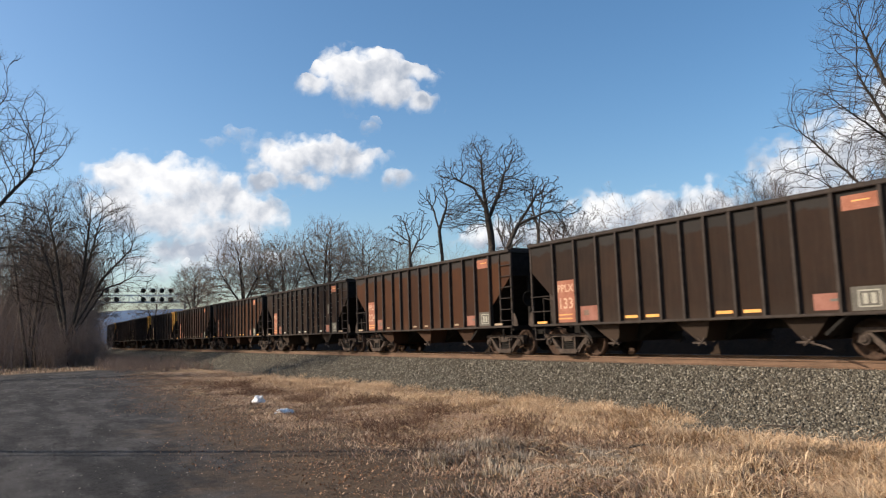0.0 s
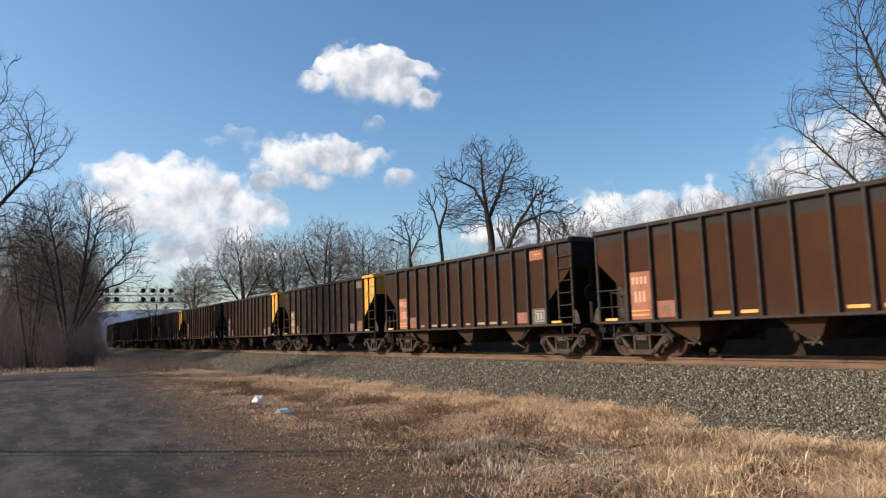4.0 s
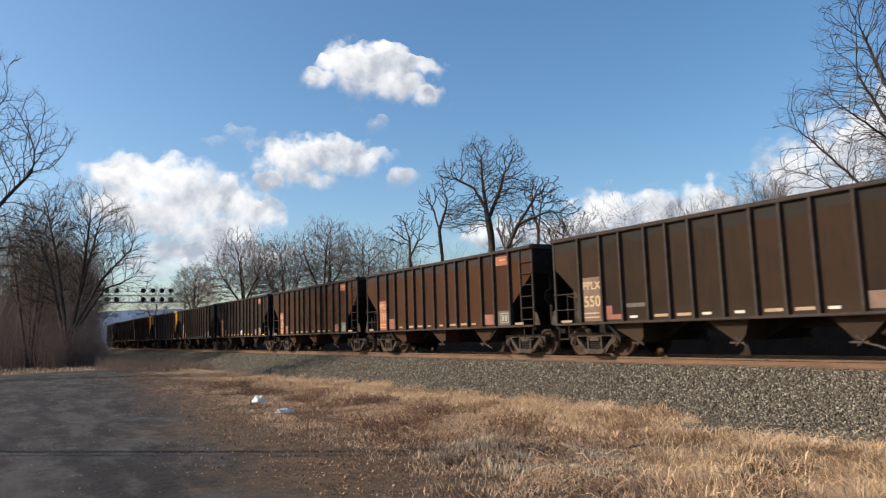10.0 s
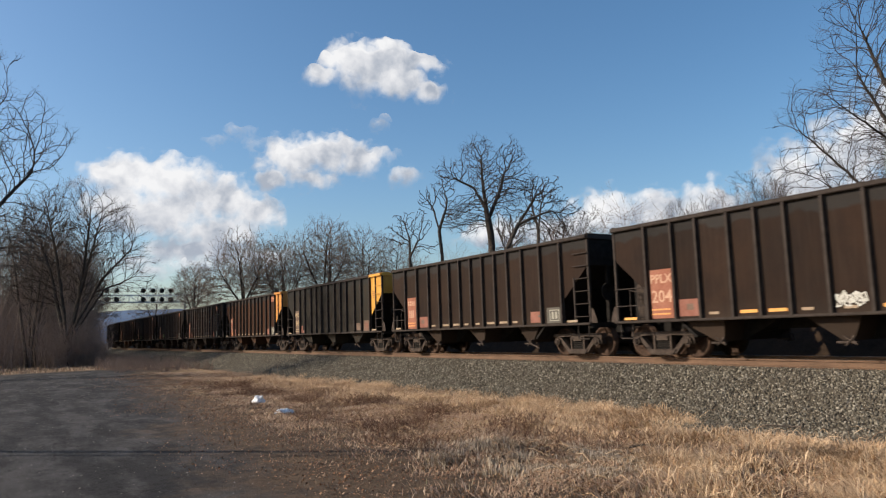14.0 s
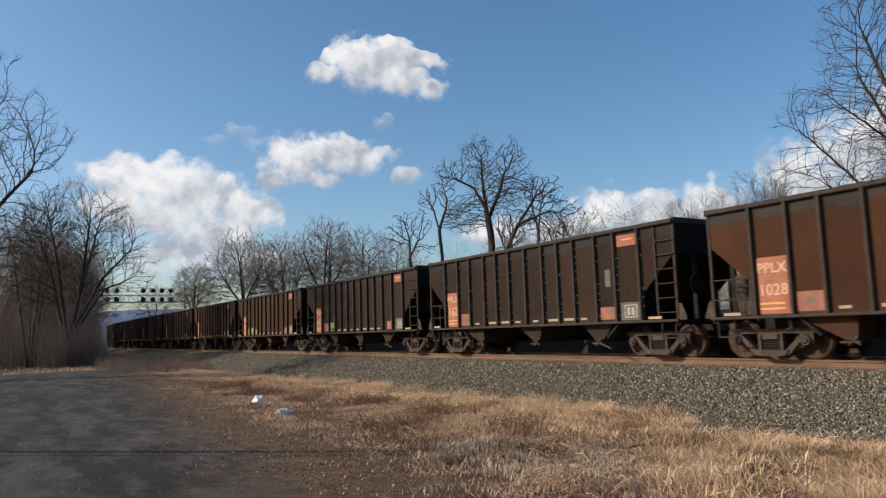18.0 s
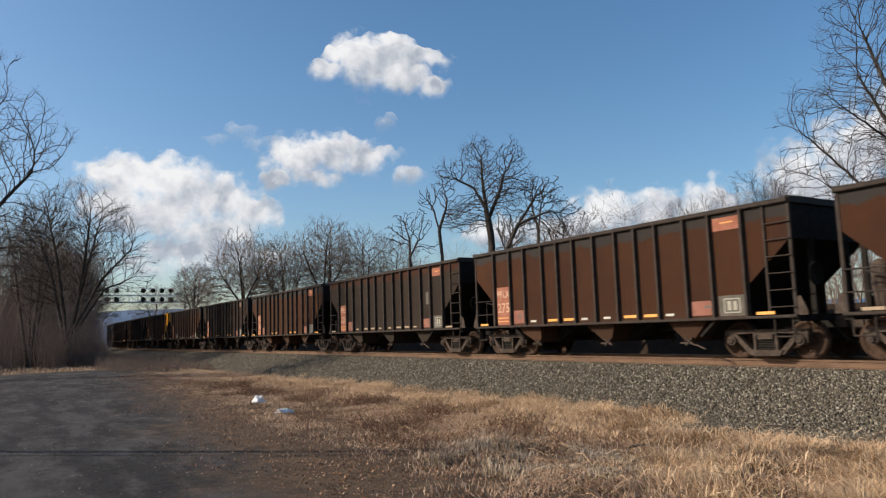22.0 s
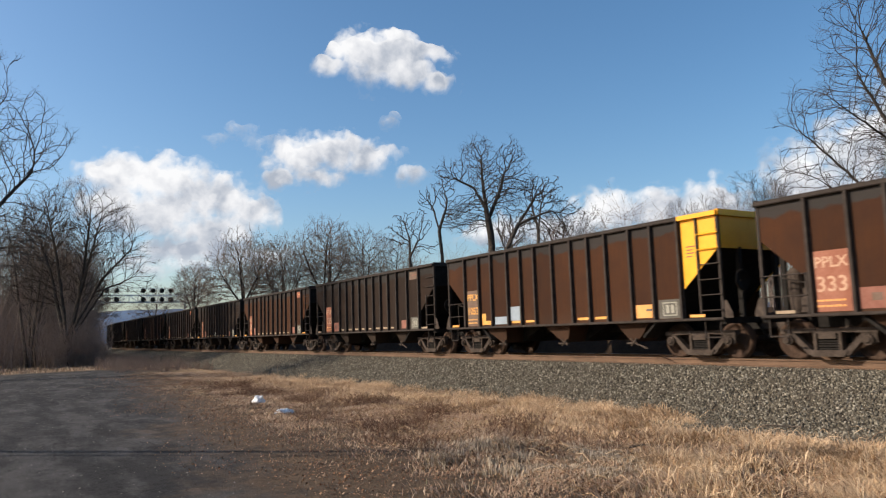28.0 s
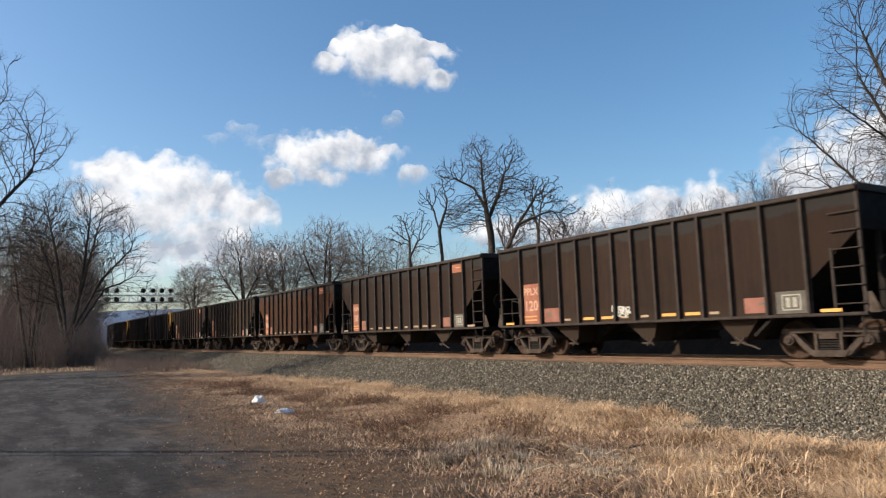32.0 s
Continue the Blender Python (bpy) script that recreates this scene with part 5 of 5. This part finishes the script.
    p = Vector((math.sin(a) * math.cos(e), math.cos(a) * math.cos(e), math.sin(e))) * CLOUD_R
    return Matrix.Translation(p) @ Matrix.Rotation(-a, 4, "Z")


def cloud(seed, az, el, lobes, label, body=1.7):
    """A billow of lobes (dx, dz, rx, rz in degrees); its face bulges towards the lot."""
    k = CLOUD_R * math.tan(radians(1))
    x0 = min(l[0] - l[2] for l in lobes) - 0.6
    x1 = max(l[0] + l[2] for l in lobes) + 0.6
    z0 = min(l[1] - l[3] for l in lobes) - 0.6
    z1 = max(l[1] + l[3] for l in lobes) + 0.6
    dq = 0.11
    nx, nz = int((x1 - x0) / dq), int((z1 - z0) / dq)
    idx, vs, dens, deep, fs = {}, [], [], [], []
    for j in range(nz + 1):
        for i in range(nx + 1):
            x, z = x0 + i * dq, z0 + j * dq
            wx = x + 0.5 * noise.noise((x * 0.8 + seed * 9, z * 0.8, 1.7))
            wz = z + 0.4 * noise.noise((x * 0.8 + seed * 9, z * 0.8, 5.1))
            f, near = 0.0, -9.0
            for cx, cz, rx, rz in lobes:
                q = 1 - math.hypot((wx - cx) / rx, (wz - cz) / rz)
                near = max(near, q)
                f = max(f, q) + 0.25 * max(0.0, min(f, q))
            f += step(-0.22, 0.1, near) * 0.3 * noise.fractal((x * 0.9 + seed * 7, z * 0.9, 0.3), 0.9, 2.1, 4) - 0.02
            if f > -0.12 and near > -0.2:
                idx[i, j] = len(vs)
                bulge = max(0.0, f) ** 0.5 * 60 + 20 * noise.noise((x * 1.5, z * 1.5, seed))
                vs.append((x * k, -bulge, z * k))
                dens.append(max(0.0, f) * body * step(-0.2, 0.0, near))
                deep.append(1.0 - (z - z0) / (z1 - z0) * 1.05)
    for (i, j) in list(idx):
        if (i + 1, j) in idx and (i + 1, j + 1) in idx and (i, j + 1) in idx:
            fs.append((idx[i, j], idx[i + 1, j], idx[i + 1, j + 1], idx[i, j + 1]))
    me = from_arrays("cloud", vs, fs, [M_CLOUD])
    for name, data in (("vapour", dens), ("underside_shade", deep)):
        at = me.attributes.new(name, "FLOAT", "POINT")
        at.data.foreach_set("value", data)
    me.polygons.foreach_set("use_smooth", [True] * len(fs))
    ob = tagged(new("cloud", me), label, "cloud", "clouds", "structure")
    ob.matrix_basis = cloud_pose(az, el)
    ob.visible_shadow = False
    return ob


white = "bright white cumulus cloud in the blue sky"
CLOUDS = [
    (cloud(1, 26.2, 19.8, [(-0.2, 0.2, 3.5, 2.8), (-1.7, 1.0, 2.1, 1.8), (1.5, 1.2, 2.3, 1.7), (1.4, -0.4, 2.8, 2.0), (3.4, 0.7, 2.4, 1.0), (4.4, -1.7, 1.9, 1.1), (2.6, -1.3, 2.2, 1.2), (-3.7, -0.4, 1.9, 1.1), (-3.1, 0.8, 1.3, 0.9), (2.6, -1.0, 2.6, 1.5)], white, 1.6), (26.2, 19.8), (27.7, 21.4)),
    (cloud(2, 22.0, 13.5, [(-2.2, 0, 3.0, 2.3), (0.4, 0.7, 3.3, 1.9), (3.2, 0.2, 2.9, 1.5), (-3.8, -1.5, 1.6, 1.0), (-0.8, -1.5, 2.4, 0.9)], white, 1.7), (22.0, 13.5), (23.3, 13.8)),
    (cloud(3, 12.5, 10.5, [(-4.3, 1.6, 3.6, 2.0), (-1.0, 1.4, 3.8, 2.1), (2.4, 0.2, 3.6, 2.2), (5.4, -1.0, 2.4, 1.6), (-1.5, -1.2, 5.6, 2.4), (2.4, -2.6, 4.6, 1.9), (-4.2, -0.8, 3.2, 2.3), (0.2, -3.9, 4.8, 1.1)], "large white cloud with a grey base", 1.6), (12.5, 10.5), (11.8, 10.6)),
    (cloud(4, 47.2, 8.2, [(-2.0, 0.4, 3.2, 2.2), (1.8, 0.2, 3.2, 2.0), (-5.4, -1.0, 3.6, 1.7), (-10.5, -0.6, 3.8, 1.6), (5.6, 0.1, 3.4, 2.5)], "low bank of white cloud behind the trees"), (47.2, 8.2), (47.5, 8.5)),
    (cloud(5, 62.0, 10.9, [(0.5, 0.6, 4.2, 3.6), (-3.4, -0.6, 3.2, 3.0), (4.0, 2.0, 4.2, 4.2), (-1, -3.0, 5.5, 2.6), (6, -2, 5, 4)], "high white cloud behind the trees", 1.35), (62.0, 10.9), (62.9, 10.8)),
    (cloud(6, 16.0, 15.6, [(0, 0, 1.6, 0.8), (1.6, -0.9, 1.5, 0.8), (-1.6, -0.7, 1.3, 0.5)], "thin wisp of white cloud", 0.42), (16.0, 15.6), (16.2, 15.9)),
    (cloud(8, 28.6, 12.2, [(0, 0, 1.7, 0.9)], "small white puff of cloud", 0.95), (28.6, 12.2), (29.9, 12.5)),
    (cloud(9, 14.5, 5.6, [(-1.0, 0, 6.0, 1.3), (3.5, 0.5, 3.4, 1.0), (-4.5, -0.4, 3.0, 1.0)], "low grey veil of cloud over the ridge", 0.8), (14.5, 5.6), (14.2, 5.7)),
    (cloud(10, 24.6, 16.6, [(0, 0, 0.9, 0.6), (0.6, 0.6, 0.5, 0.4)], "thin wisp of white cloud", 0.5), (26.6, 16.2), (28.4, 16.6)),
    (cloud(7, 7.5, 5.9, [(1.5, 0, 2.4, 0.6), (-2, 0.1, 3.0, 0.5)], "thin wisp of white cloud", 0.75), (7.5, 5.9), (7.3, 5.9)),
]


# ---------------------------------------------------------------- ballast stones, grass, leaves
def stones(name, label, x0, x1, y0, y1, count, seed):
    rng = np.random.default_rng(seed)
    u = rng.random(count)
    y = y0 + (y1 - y0) * u ** 1.7
    x = rng.uniform(x0, x1, count)
    z = np.array([ground_z(a, b) for a, b in zip(x, y)])
    oct_v = np.array([(1, 0, 0), (-1, 0, 0), (0, 1, 0), (0, -1, 0), (0, 0, 1), (0, 0, -1)], float)
    oct_f = np.array([(0, 2, 4), (2, 1, 4), (1, 3, 4), (3, 0, 4), (2, 0, 5), (1, 2, 5), (3, 1, 5), (0, 3, 5)])
    size = rng.uniform(0.017, 0.037, (count, 1, 1)) * (1 + 0.35 * u[:, None, None])
    v = oct_v[None] * rng.uniform(0.7, 1.3, (count, 6, 1)) * size + rng.normal(0, 0.18, (count, 6, 3)) * size
    a, b = rng.uniform(0, 6.28, count), rng.uniform(0, 6.28, count)
    for i, j, th in ((0, 1, a), (1, 2, b)):
        p, q = v[:, :, i].copy(), v[:, :, j].copy()
        v[:, :, i] = p * np.cos(th)[:, None] - q * np.sin(th)[:, None]
        v[:, :, j] = p * np.sin(th)[:, None] + q * np.cos(th)[:, None]
    v += np.stack([x, y, z + 0.008], -1)[:, None]
    f = (np.arange(count)[:, None, None] * 6 + oct_f[None]).reshape(-1, 3)
    me = bpy.data.meshes.new(name)
    me.vertices.add(count * 6)
    me.vertices.foreach_set("co", v.ravel())
    me.loops.add(f.size)
    me.loops.foreach_set("vertex_index", f.ravel().astype(np.int32))
    me.polygons.add(len(f))
    me.polygons.foreach_set("loop_start", np.arange(0, f.size, 3, dtype=np.int32))
    me.materials.append(M_STONES)
    me.update(calc_edges=True)
    return tagged(new(name, me), label, "gravel", kind="stuff")


stones("ballast_stones", "grey crushed stone ballast beside the rails", 11.9, 15.95, 4.0, 75.0, 120000, 61)
stones("ballast_stones", "loose ballast spilled at the foot of the bank", 10.6, 11.9, 3.6, 10.0, 12000, 62)


def clump(x, y, s, k=0.0):
    return 0.5 + 0.5 * noise.noise((x * s + k, y * s, k))


def gravel(count, seed):
    """Loose stones lying on the lot."""
    rng = np.random.default_rng(seed)
    vs, fs = [], []
    while len(fs) < count * 6:
        x, y = rng.uniform(-1.0, 6.0), 5 + 40 * rng.random() ** 2.0
        if x > 3.4 + 0.12 * y + rng.normal(0, 0.7) or rng.random() > 0.25 + 0.75 * clump(x, y, 1.5, 50):
            continue
        r, z = rng.uniform(0.005, 0.013) * (1 + y / 30), ground_z(x, y)
        n = len(vs)
        a = rng.uniform(0, 6.28)
        for k in range(4):
            q = r * rng.uniform(0.7, 1.3)
            vs.append((x + q * math.cos(a + k * 1.57), y + q * math.sin(a + k * 1.57), z + r * 0.2 * rng.uniform(-1, 1)))
        vs += [(x, y, z + r * rng.uniform(0.5, 0.9)), (x, y, z - r * 0.5)]
        for k in range(4):
            fs.append((n + k, n + (k + 1) % 4, n + 4))
        fs += [(n, n + 5, n + 1), (n + 2, n + 5, n + 3)]
    return tagged(new("gravel", from_arrays("gravel", vs, fs, [M_GRAVEL])), "loose gravel on the worn lot", "gravel", kind="stuff")


gravel(2500, 64)


def blades(name, label, mat, places, h0, h1, width, seed, droop=0.6):
    """Dry blades: each a bent strip of two quads and a tip."""
    rng = np.random.default_rng(seed)
    n = len(places)
    x, y = places[:, 0], places[:, 1]
    z = np.array([ground_z(a, b) for a, b in zip(x, y)])
    tuft = np.array([clump(p, q, 1.7, 21) * clump(p, q, 0.5, 33) * 2.2 for p, q in places])
    hgt = rng.uniform(h0, h1, n) * np.clip(0.35 + tuft, 0.4, 1.6)
    a = rng.uniform(0, 6.28, n) * 0.6 + 3.0 * np.array([noise.noise((p * 1.1, q * 1.1, 40)) for p, q in places])
    d = np.stack([np.cos(a), np.sin(a), np.zeros(n)], -1)
    s = np.stack([-np.sin(a), np.cos(a), np.zeros(n)], -1) * (width * rng.uniform(0.6, 1.4, n))[:, None]
    bend = (rng.uniform(0.1, 1.0, n) * droop * hgt)[:, None]
    root = np.stack([x, y, z - 0.01], -1)
    up = np.array([[0, 0, 1.0]])
    midp = root + up * (hgt * rng.uniform(0.3, 0.65, n))[:, None] + d * bend * 0.4
    tip = root + up * hgt[:, None] * rng.uniform(0.15, 1.0, n)[:, None] + d * bend
    v = np.stack([root - s, root + s, midp + s * 0.7, midp - s * 0.7, tip], 1).reshape(-1, 3)
    base = np.arange(n)[:, None] * 5
    q = (base + np.array([[0, 1, 2, 3]])).reshape(-1, 4)
    t = (base + np.array([[3, 2, 4]])).reshape(-1, 3)
    loops = np.concatenate([np.concatenate([q, t], 1).ravel()])
    me = bpy.data.meshes.new(name)
    me.vertices.add(len(v))
    me.vertices.foreach_set("co", v.ravel())
    me.loops.add(len(loops))
    me.loops.foreach_set("vertex_index", loops.astype(np.int32))
    me.polygons.add(2 * n)
    starts = (np.arange(n)[:, None] * 7 + np.array([[0, 4]])).ravel()
    me.polygons.foreach_set("loop_start", starts.astype(np.int32))
    me.materials.append(mat)
    me.update(calc_edges=True)
    return tagged(new(name, me), label, "grass", kind="stuff")


def scatter(count, seed, x0, x1, y0, y1, keep):
    rng = np.random.default_rng(seed)
    out = []
    while len(out) < count:
        x, y = rng.uniform(x0, x1), y0 + (y1 - y0) * rng.random() ** 1.6
        if rng.random() < keep(x, y):
            out.append((x, y))
    return np.array(out)


def toe(y):
    """Where the grass ends against the foot of the ballast."""
    return 12.6 - 1.55 * (1 - step(6.5, 12.0, y)) + 0.35 * noise.noise((y * 0.5, 0, 3))


def tall_zone(x, y):
    edge = toe(y)
    start = 8.3 - 0.72 * max(0.0, 8.5 - y) + 0.04 * max(0.0, y - 12)
    return step(start, start + 1.4, x + 1.2 * noise.noise((x * 0.4, y * 0.4, 9))) * (1 - step(edge - 0.4, edge, x)) * (0.1 + step(0.38, 0.62, clump(x, y, 1.1))) * (0.35 + 0.65 * step(0.35, 0.6, clump(x, y, 0.45, 8))) * (1 - 0.85 * step(24, 34, y))


def low_zone(x, y):
    q = x - 0.11 * y - 0.75 * (1 - step(7.0, 15.0, y))
    return (0.025 * step(1.4, 2.4, q) + 0.975 * step(2.4, 4.4, q + 1.3 * noise.noise((x * 0.4, y * 0.3, 4)))) * (1 - step(toe(y) - 0.5, toe(y), x)) * (0.15 + 0.85 * step(0.35, 0.65, clump(x, y, 1.3, 5)))


blades("tall_grass", "tall dry tan grass along the ballast", M_GRASS, scatter(95000, 71, 3.4, 12.8, 2.5, 40, tall_zone), 0.08, 0.32, 0.0055, 72, 2.4)
blades("short_grass", "short dead grey-brown grass on the verge", M_GRASS2, scatter(190000, 73, 2.0, 12.4, 2.5, 45, low_zone), 0.04, 0.13, 0.0055, 74, 2.4)
blades("grey_grass", "upright grey-green dead grass tufts in the verge", M_GRASS3, scatter(9000, 77, 4.4, 8.6, 5.5, 11.5, lambda x, y: step(0.0, 0.5, 1 - math.hypot((x - 6.5) / 1.7, (y - 8.2) / 2.2) + 0.3 * noise.noise((x, y, 6))) * step(0.4, 0.6, clump(x, y, 2.0, 61))), 0.07, 0.2, 0.005, 78, 0.9)
blades("far_grass", "dry grass strip at the end of the lot", M_GRASS2, scatter(3500, 75, -12, 12, 52, 62, lambda x, y: 1.0), 0.1, 0.4, 0.02, 76)


def dead_weeds(count, seed):
    """Dry reddish stems standing or leaning in the verge, and pale fallen straws."""
    rng = random.Random(seed)
    segs = []
    while len(segs) < count:
        x, y = rng.uniform(5.0, 11.0), rng.uniform(8, 30)
        w = step(0.45, 0.65, clump(x, y, 0.6, 70)) * step(4.4, 5.6, x - 0.05 * y) * (1 - step(9.0, 10.2, x))
        if rng.random() > w or math.hypot(x - 6.3, (y - 18.5) * 0.35) < 0.8:
            continue
        hgt = rng.uniform(0.08, 0.30)
        p = Vector((x, y, ground_z(x, y)))
        d = Vector((rng.uniform(-0.9, 0.9), rng.uniform(-0.9, 0.9), rng.uniform(0.25, 1.0))).normalized()
        q = p + d * hgt
        segs.append((p, q, 0.005, 0.003, 0))
        for _ in range(2):
            e = p.lerp(q, rng.uniform(0.4, 0.9))
            segs.append((e, e + (d + Vector((rng.uniform(-1, 1), rng.uniform(-1, 1), rng.uniform(-0.3, 0.6)))).normalized() * hgt * 0.35, 0.004, 0.002, 0))
    ob = new("dead_weeds", seg_mesh("dead_weeds", segs, M_WEED, 3))
    return tagged(ob, "dead reddish-brown weed stems in the verge", "weeds", kind="stuff")


dead_weeds(15000, 91)


def straws(count, seed):
    rng = random.Random(seed)
    segs = []
    for _ in range(count):
        x, y = rng.uniform(5, 12.3), 3.5 + 25 * rng.random() ** 1.5
        p = Vector((x, y, ground_z(x, y) + rng.uniform(0.04, 0.16)))
        a = rng.uniform(0, 6.28)
        d = Vector((math.cos(a), math.sin(a), rng.uniform(-0.1, 0.4))) * rng.uniform(0.08, 0.22)
        m = p + d + Vector((0, 0, rng.uniform(0, 0.06)))
        segs += [(p, m, 0.004, 0.0035, 0), (m, m + d * 0.9 - Vector((0, 0, 0.06)), 0.0035, 0.002, 0)]
    ob = new("fallen_straw", seg_mesh("fallen_straw", segs, M_GRASS, 3))
    return tagged(ob, "pale fallen straws matted over the dry grass", "grass", kind="stuff")


straws(1000, 92)


def leaves(count, seed):
    rng = np.random.default_rng(seed)
    pts = scatter(count, seed, 2.0, 11.5, 3.0, 42, lambda x, y: step(1.0, 4.4, x - 0.07 * y + 1.4 * noise.noise((x * 0.5, y * 0.4, 2))) * clump(x, y, 0.8, 11))
    vs, fs = [], []
    for x, y in pts:
        a, s, z = rng.uniform(0, 6.28), rng.uniform(0.007, 0.020), ground_z(x, y) + rng.uniform(0.005, 0.035)
        c, d = math.cos(a) * s, math.sin(a) * s
        t = rng.uniform(-0.6, 0.6) * s
        n = len(vs)
        vs += [(x - c, y - d, z), (x + d * 0.6, y - c * 0.6, z + t), (x + c, y + d, z + rng.uniform(0, 1) * s), (x - d * 0.6, y + c * 0.6, z - t + 0.01)]
        fs += [(n, n + 1, n + 2), (n, n + 2, n + 3)]
    ob = new("leaf_litter", from_arrays("leaf_litter", vs, fs, [M_LEAF]))
    return tagged(ob, "dead brown leaves scattered over the verge", "leaves", kind="stuff")


leaves(62000, 81)


# ---------------------------------------------------------------- litter and posts
def crumple(name, label, x, y, sx, sy, sz, seed):
    rng = random.Random(seed)
    bm = bmesh.new()
    bmesh.ops.create_icosphere(bm, subdivisions=3, radius=1.0)
    for v in bm.verts:
        p = v.co
        k = 1 + 0.45 * noise.noise(p * 1.7 + Vector((seed, 0, 0))) + 0.22 * noise.noise(p * 4.5)
        v.co = Vector((p.x * sx * k, p.y * sy * k, max(-0.4, p.z) * sz * k))
    me = bpy.data.meshes.new(name)
    bm.to_mesh(me)
    bm.free()
    me.materials.append(M_BAG)
    ob = new(name, me)
    ob.location = (x, y, ground_z(x, y) + sz * 0.4)
    return tagged(ob, label, "litter")


crumple("plastic_bag", "crumpled white plastic bag on the dry verge", 6.30, 19.8, 0.15, 0.14, 0.16, 2)
crumple("paper_scrap", "torn strip of white paper on the dry verge", 5.95, 16.75, 0.22, 0.07, 0.08, 5)


def stick(x, y, turn, length, label):
    g = Geo().pipe([(-length / 2, 0, 0.02), (-length / 6, 0.05, 0.05), (length / 4, 0.02, 0.03), (length / 2, -0.05, 0.05)], 0.014)
    ob = new("stick", g.mesh("stick", [M_BARK2]))
    ob.matrix_basis = pose(x, y, ground_z(x, y) + 0.03, 0, 0, turn)
    return tagged(ob, label, "stick")


stick(12.1, 8.0, -55, 0.75, "bleached stick on the ballast edge")
stick(8.3, 7.6, -40, 0.6, "bleached stick in the dry grass")


def utility_line():
    """Two poles beyond the edge of the lot and the wires whose thin shadows cross it."""
    line = tagged(new("utility_line"), "overhead wires on wooden poles beside the lot", "utility line")
    ends = [Vector((-35.3, 43.0, 0)), Vector((8.2, 1.74, 0))]
    along = (ends[1] - ends[0]).normalized()
    for e in ends:
        z = ground_z(e.x, e.y)
        pole = part("pole", Geo().tube((e.x, e.y, z), (e.x, e.y, 8.2), 0.15, 0.11, 10), M_BARK, line)
        part("crossarm", Geo().tube((e.x - along.y * 0.9, e.y + along.x * 0.9, 7.6), (e.x + along.y * 0.9, e.y - along.x * 0.9, 7.6), 0.05, 0.05, 6), M_BARK, pole)
    for off, sag, r in ((0.0, 1.1, 0.085), (0.25, 1.3, 0.045)):
        pts = []
        for k in range(25):
            f = k / 24
            p = ends[0].lerp(ends[1], f)
            pts.append((p.x + along.y * off, p.y - along.x * off, 7.65 - sag * 4 * f * (1 - f)))
        part("wire", Geo().pipe(pts, r, 5), M_STEEL, line)
    return line


utility_line()


# ---------------------------------------------------------------- what moves
def run_at(t):
    """Metres that the train has gone at t seconds."""
    return float(np.interp(t, [r[0] for r in RUN], [r[1] for r in RUN]))


def motions():
    for n, car in TRAIN.items():
        y0 = FIRST_Y + PITCH_L * n
        bent = [0.5 * k for k in range(64) if y0 - run_at(0.5 * k) > BEND_Y - 12]
        rows = []
        for t in sorted(set(bent) | {r[0] for r in RUN}):
            x, y, h = on_line(y0 - run_at(t))
            rows.append((t, pose(x, y, 0, 0, 0, -h)))
        walk(car, rows)
    wheels = [w for car in TRAIN.values() for truck in car.children if truck.name.startswith("truck") for w in truck.children if w.name.startswith("wheelset")]
    times = [k / 30.0 for k in range(0, 961)]
    turned = {}
    for w in wheels:
        s = round(w.location.y, 3)
        if s not in turned:
            walk(w, [(t, pose(0, s, WHEEL_R, math.degrees(run_at(t) / WHEEL_R))) for t in times])
            turned[s] = w.animation_data
        else:
            w.rotation_mode = "QUATERNION"
            w.animation_data_create()
            w.animation_data.action = turned[s].action
            w.animation_data.action_slot = turned[s].action_slot
    for ob, a, b in CLOUDS:
        walk(ob, [(0.0, cloud_pose(*a)), (32.0, cloud_pose(*b))])


motions()
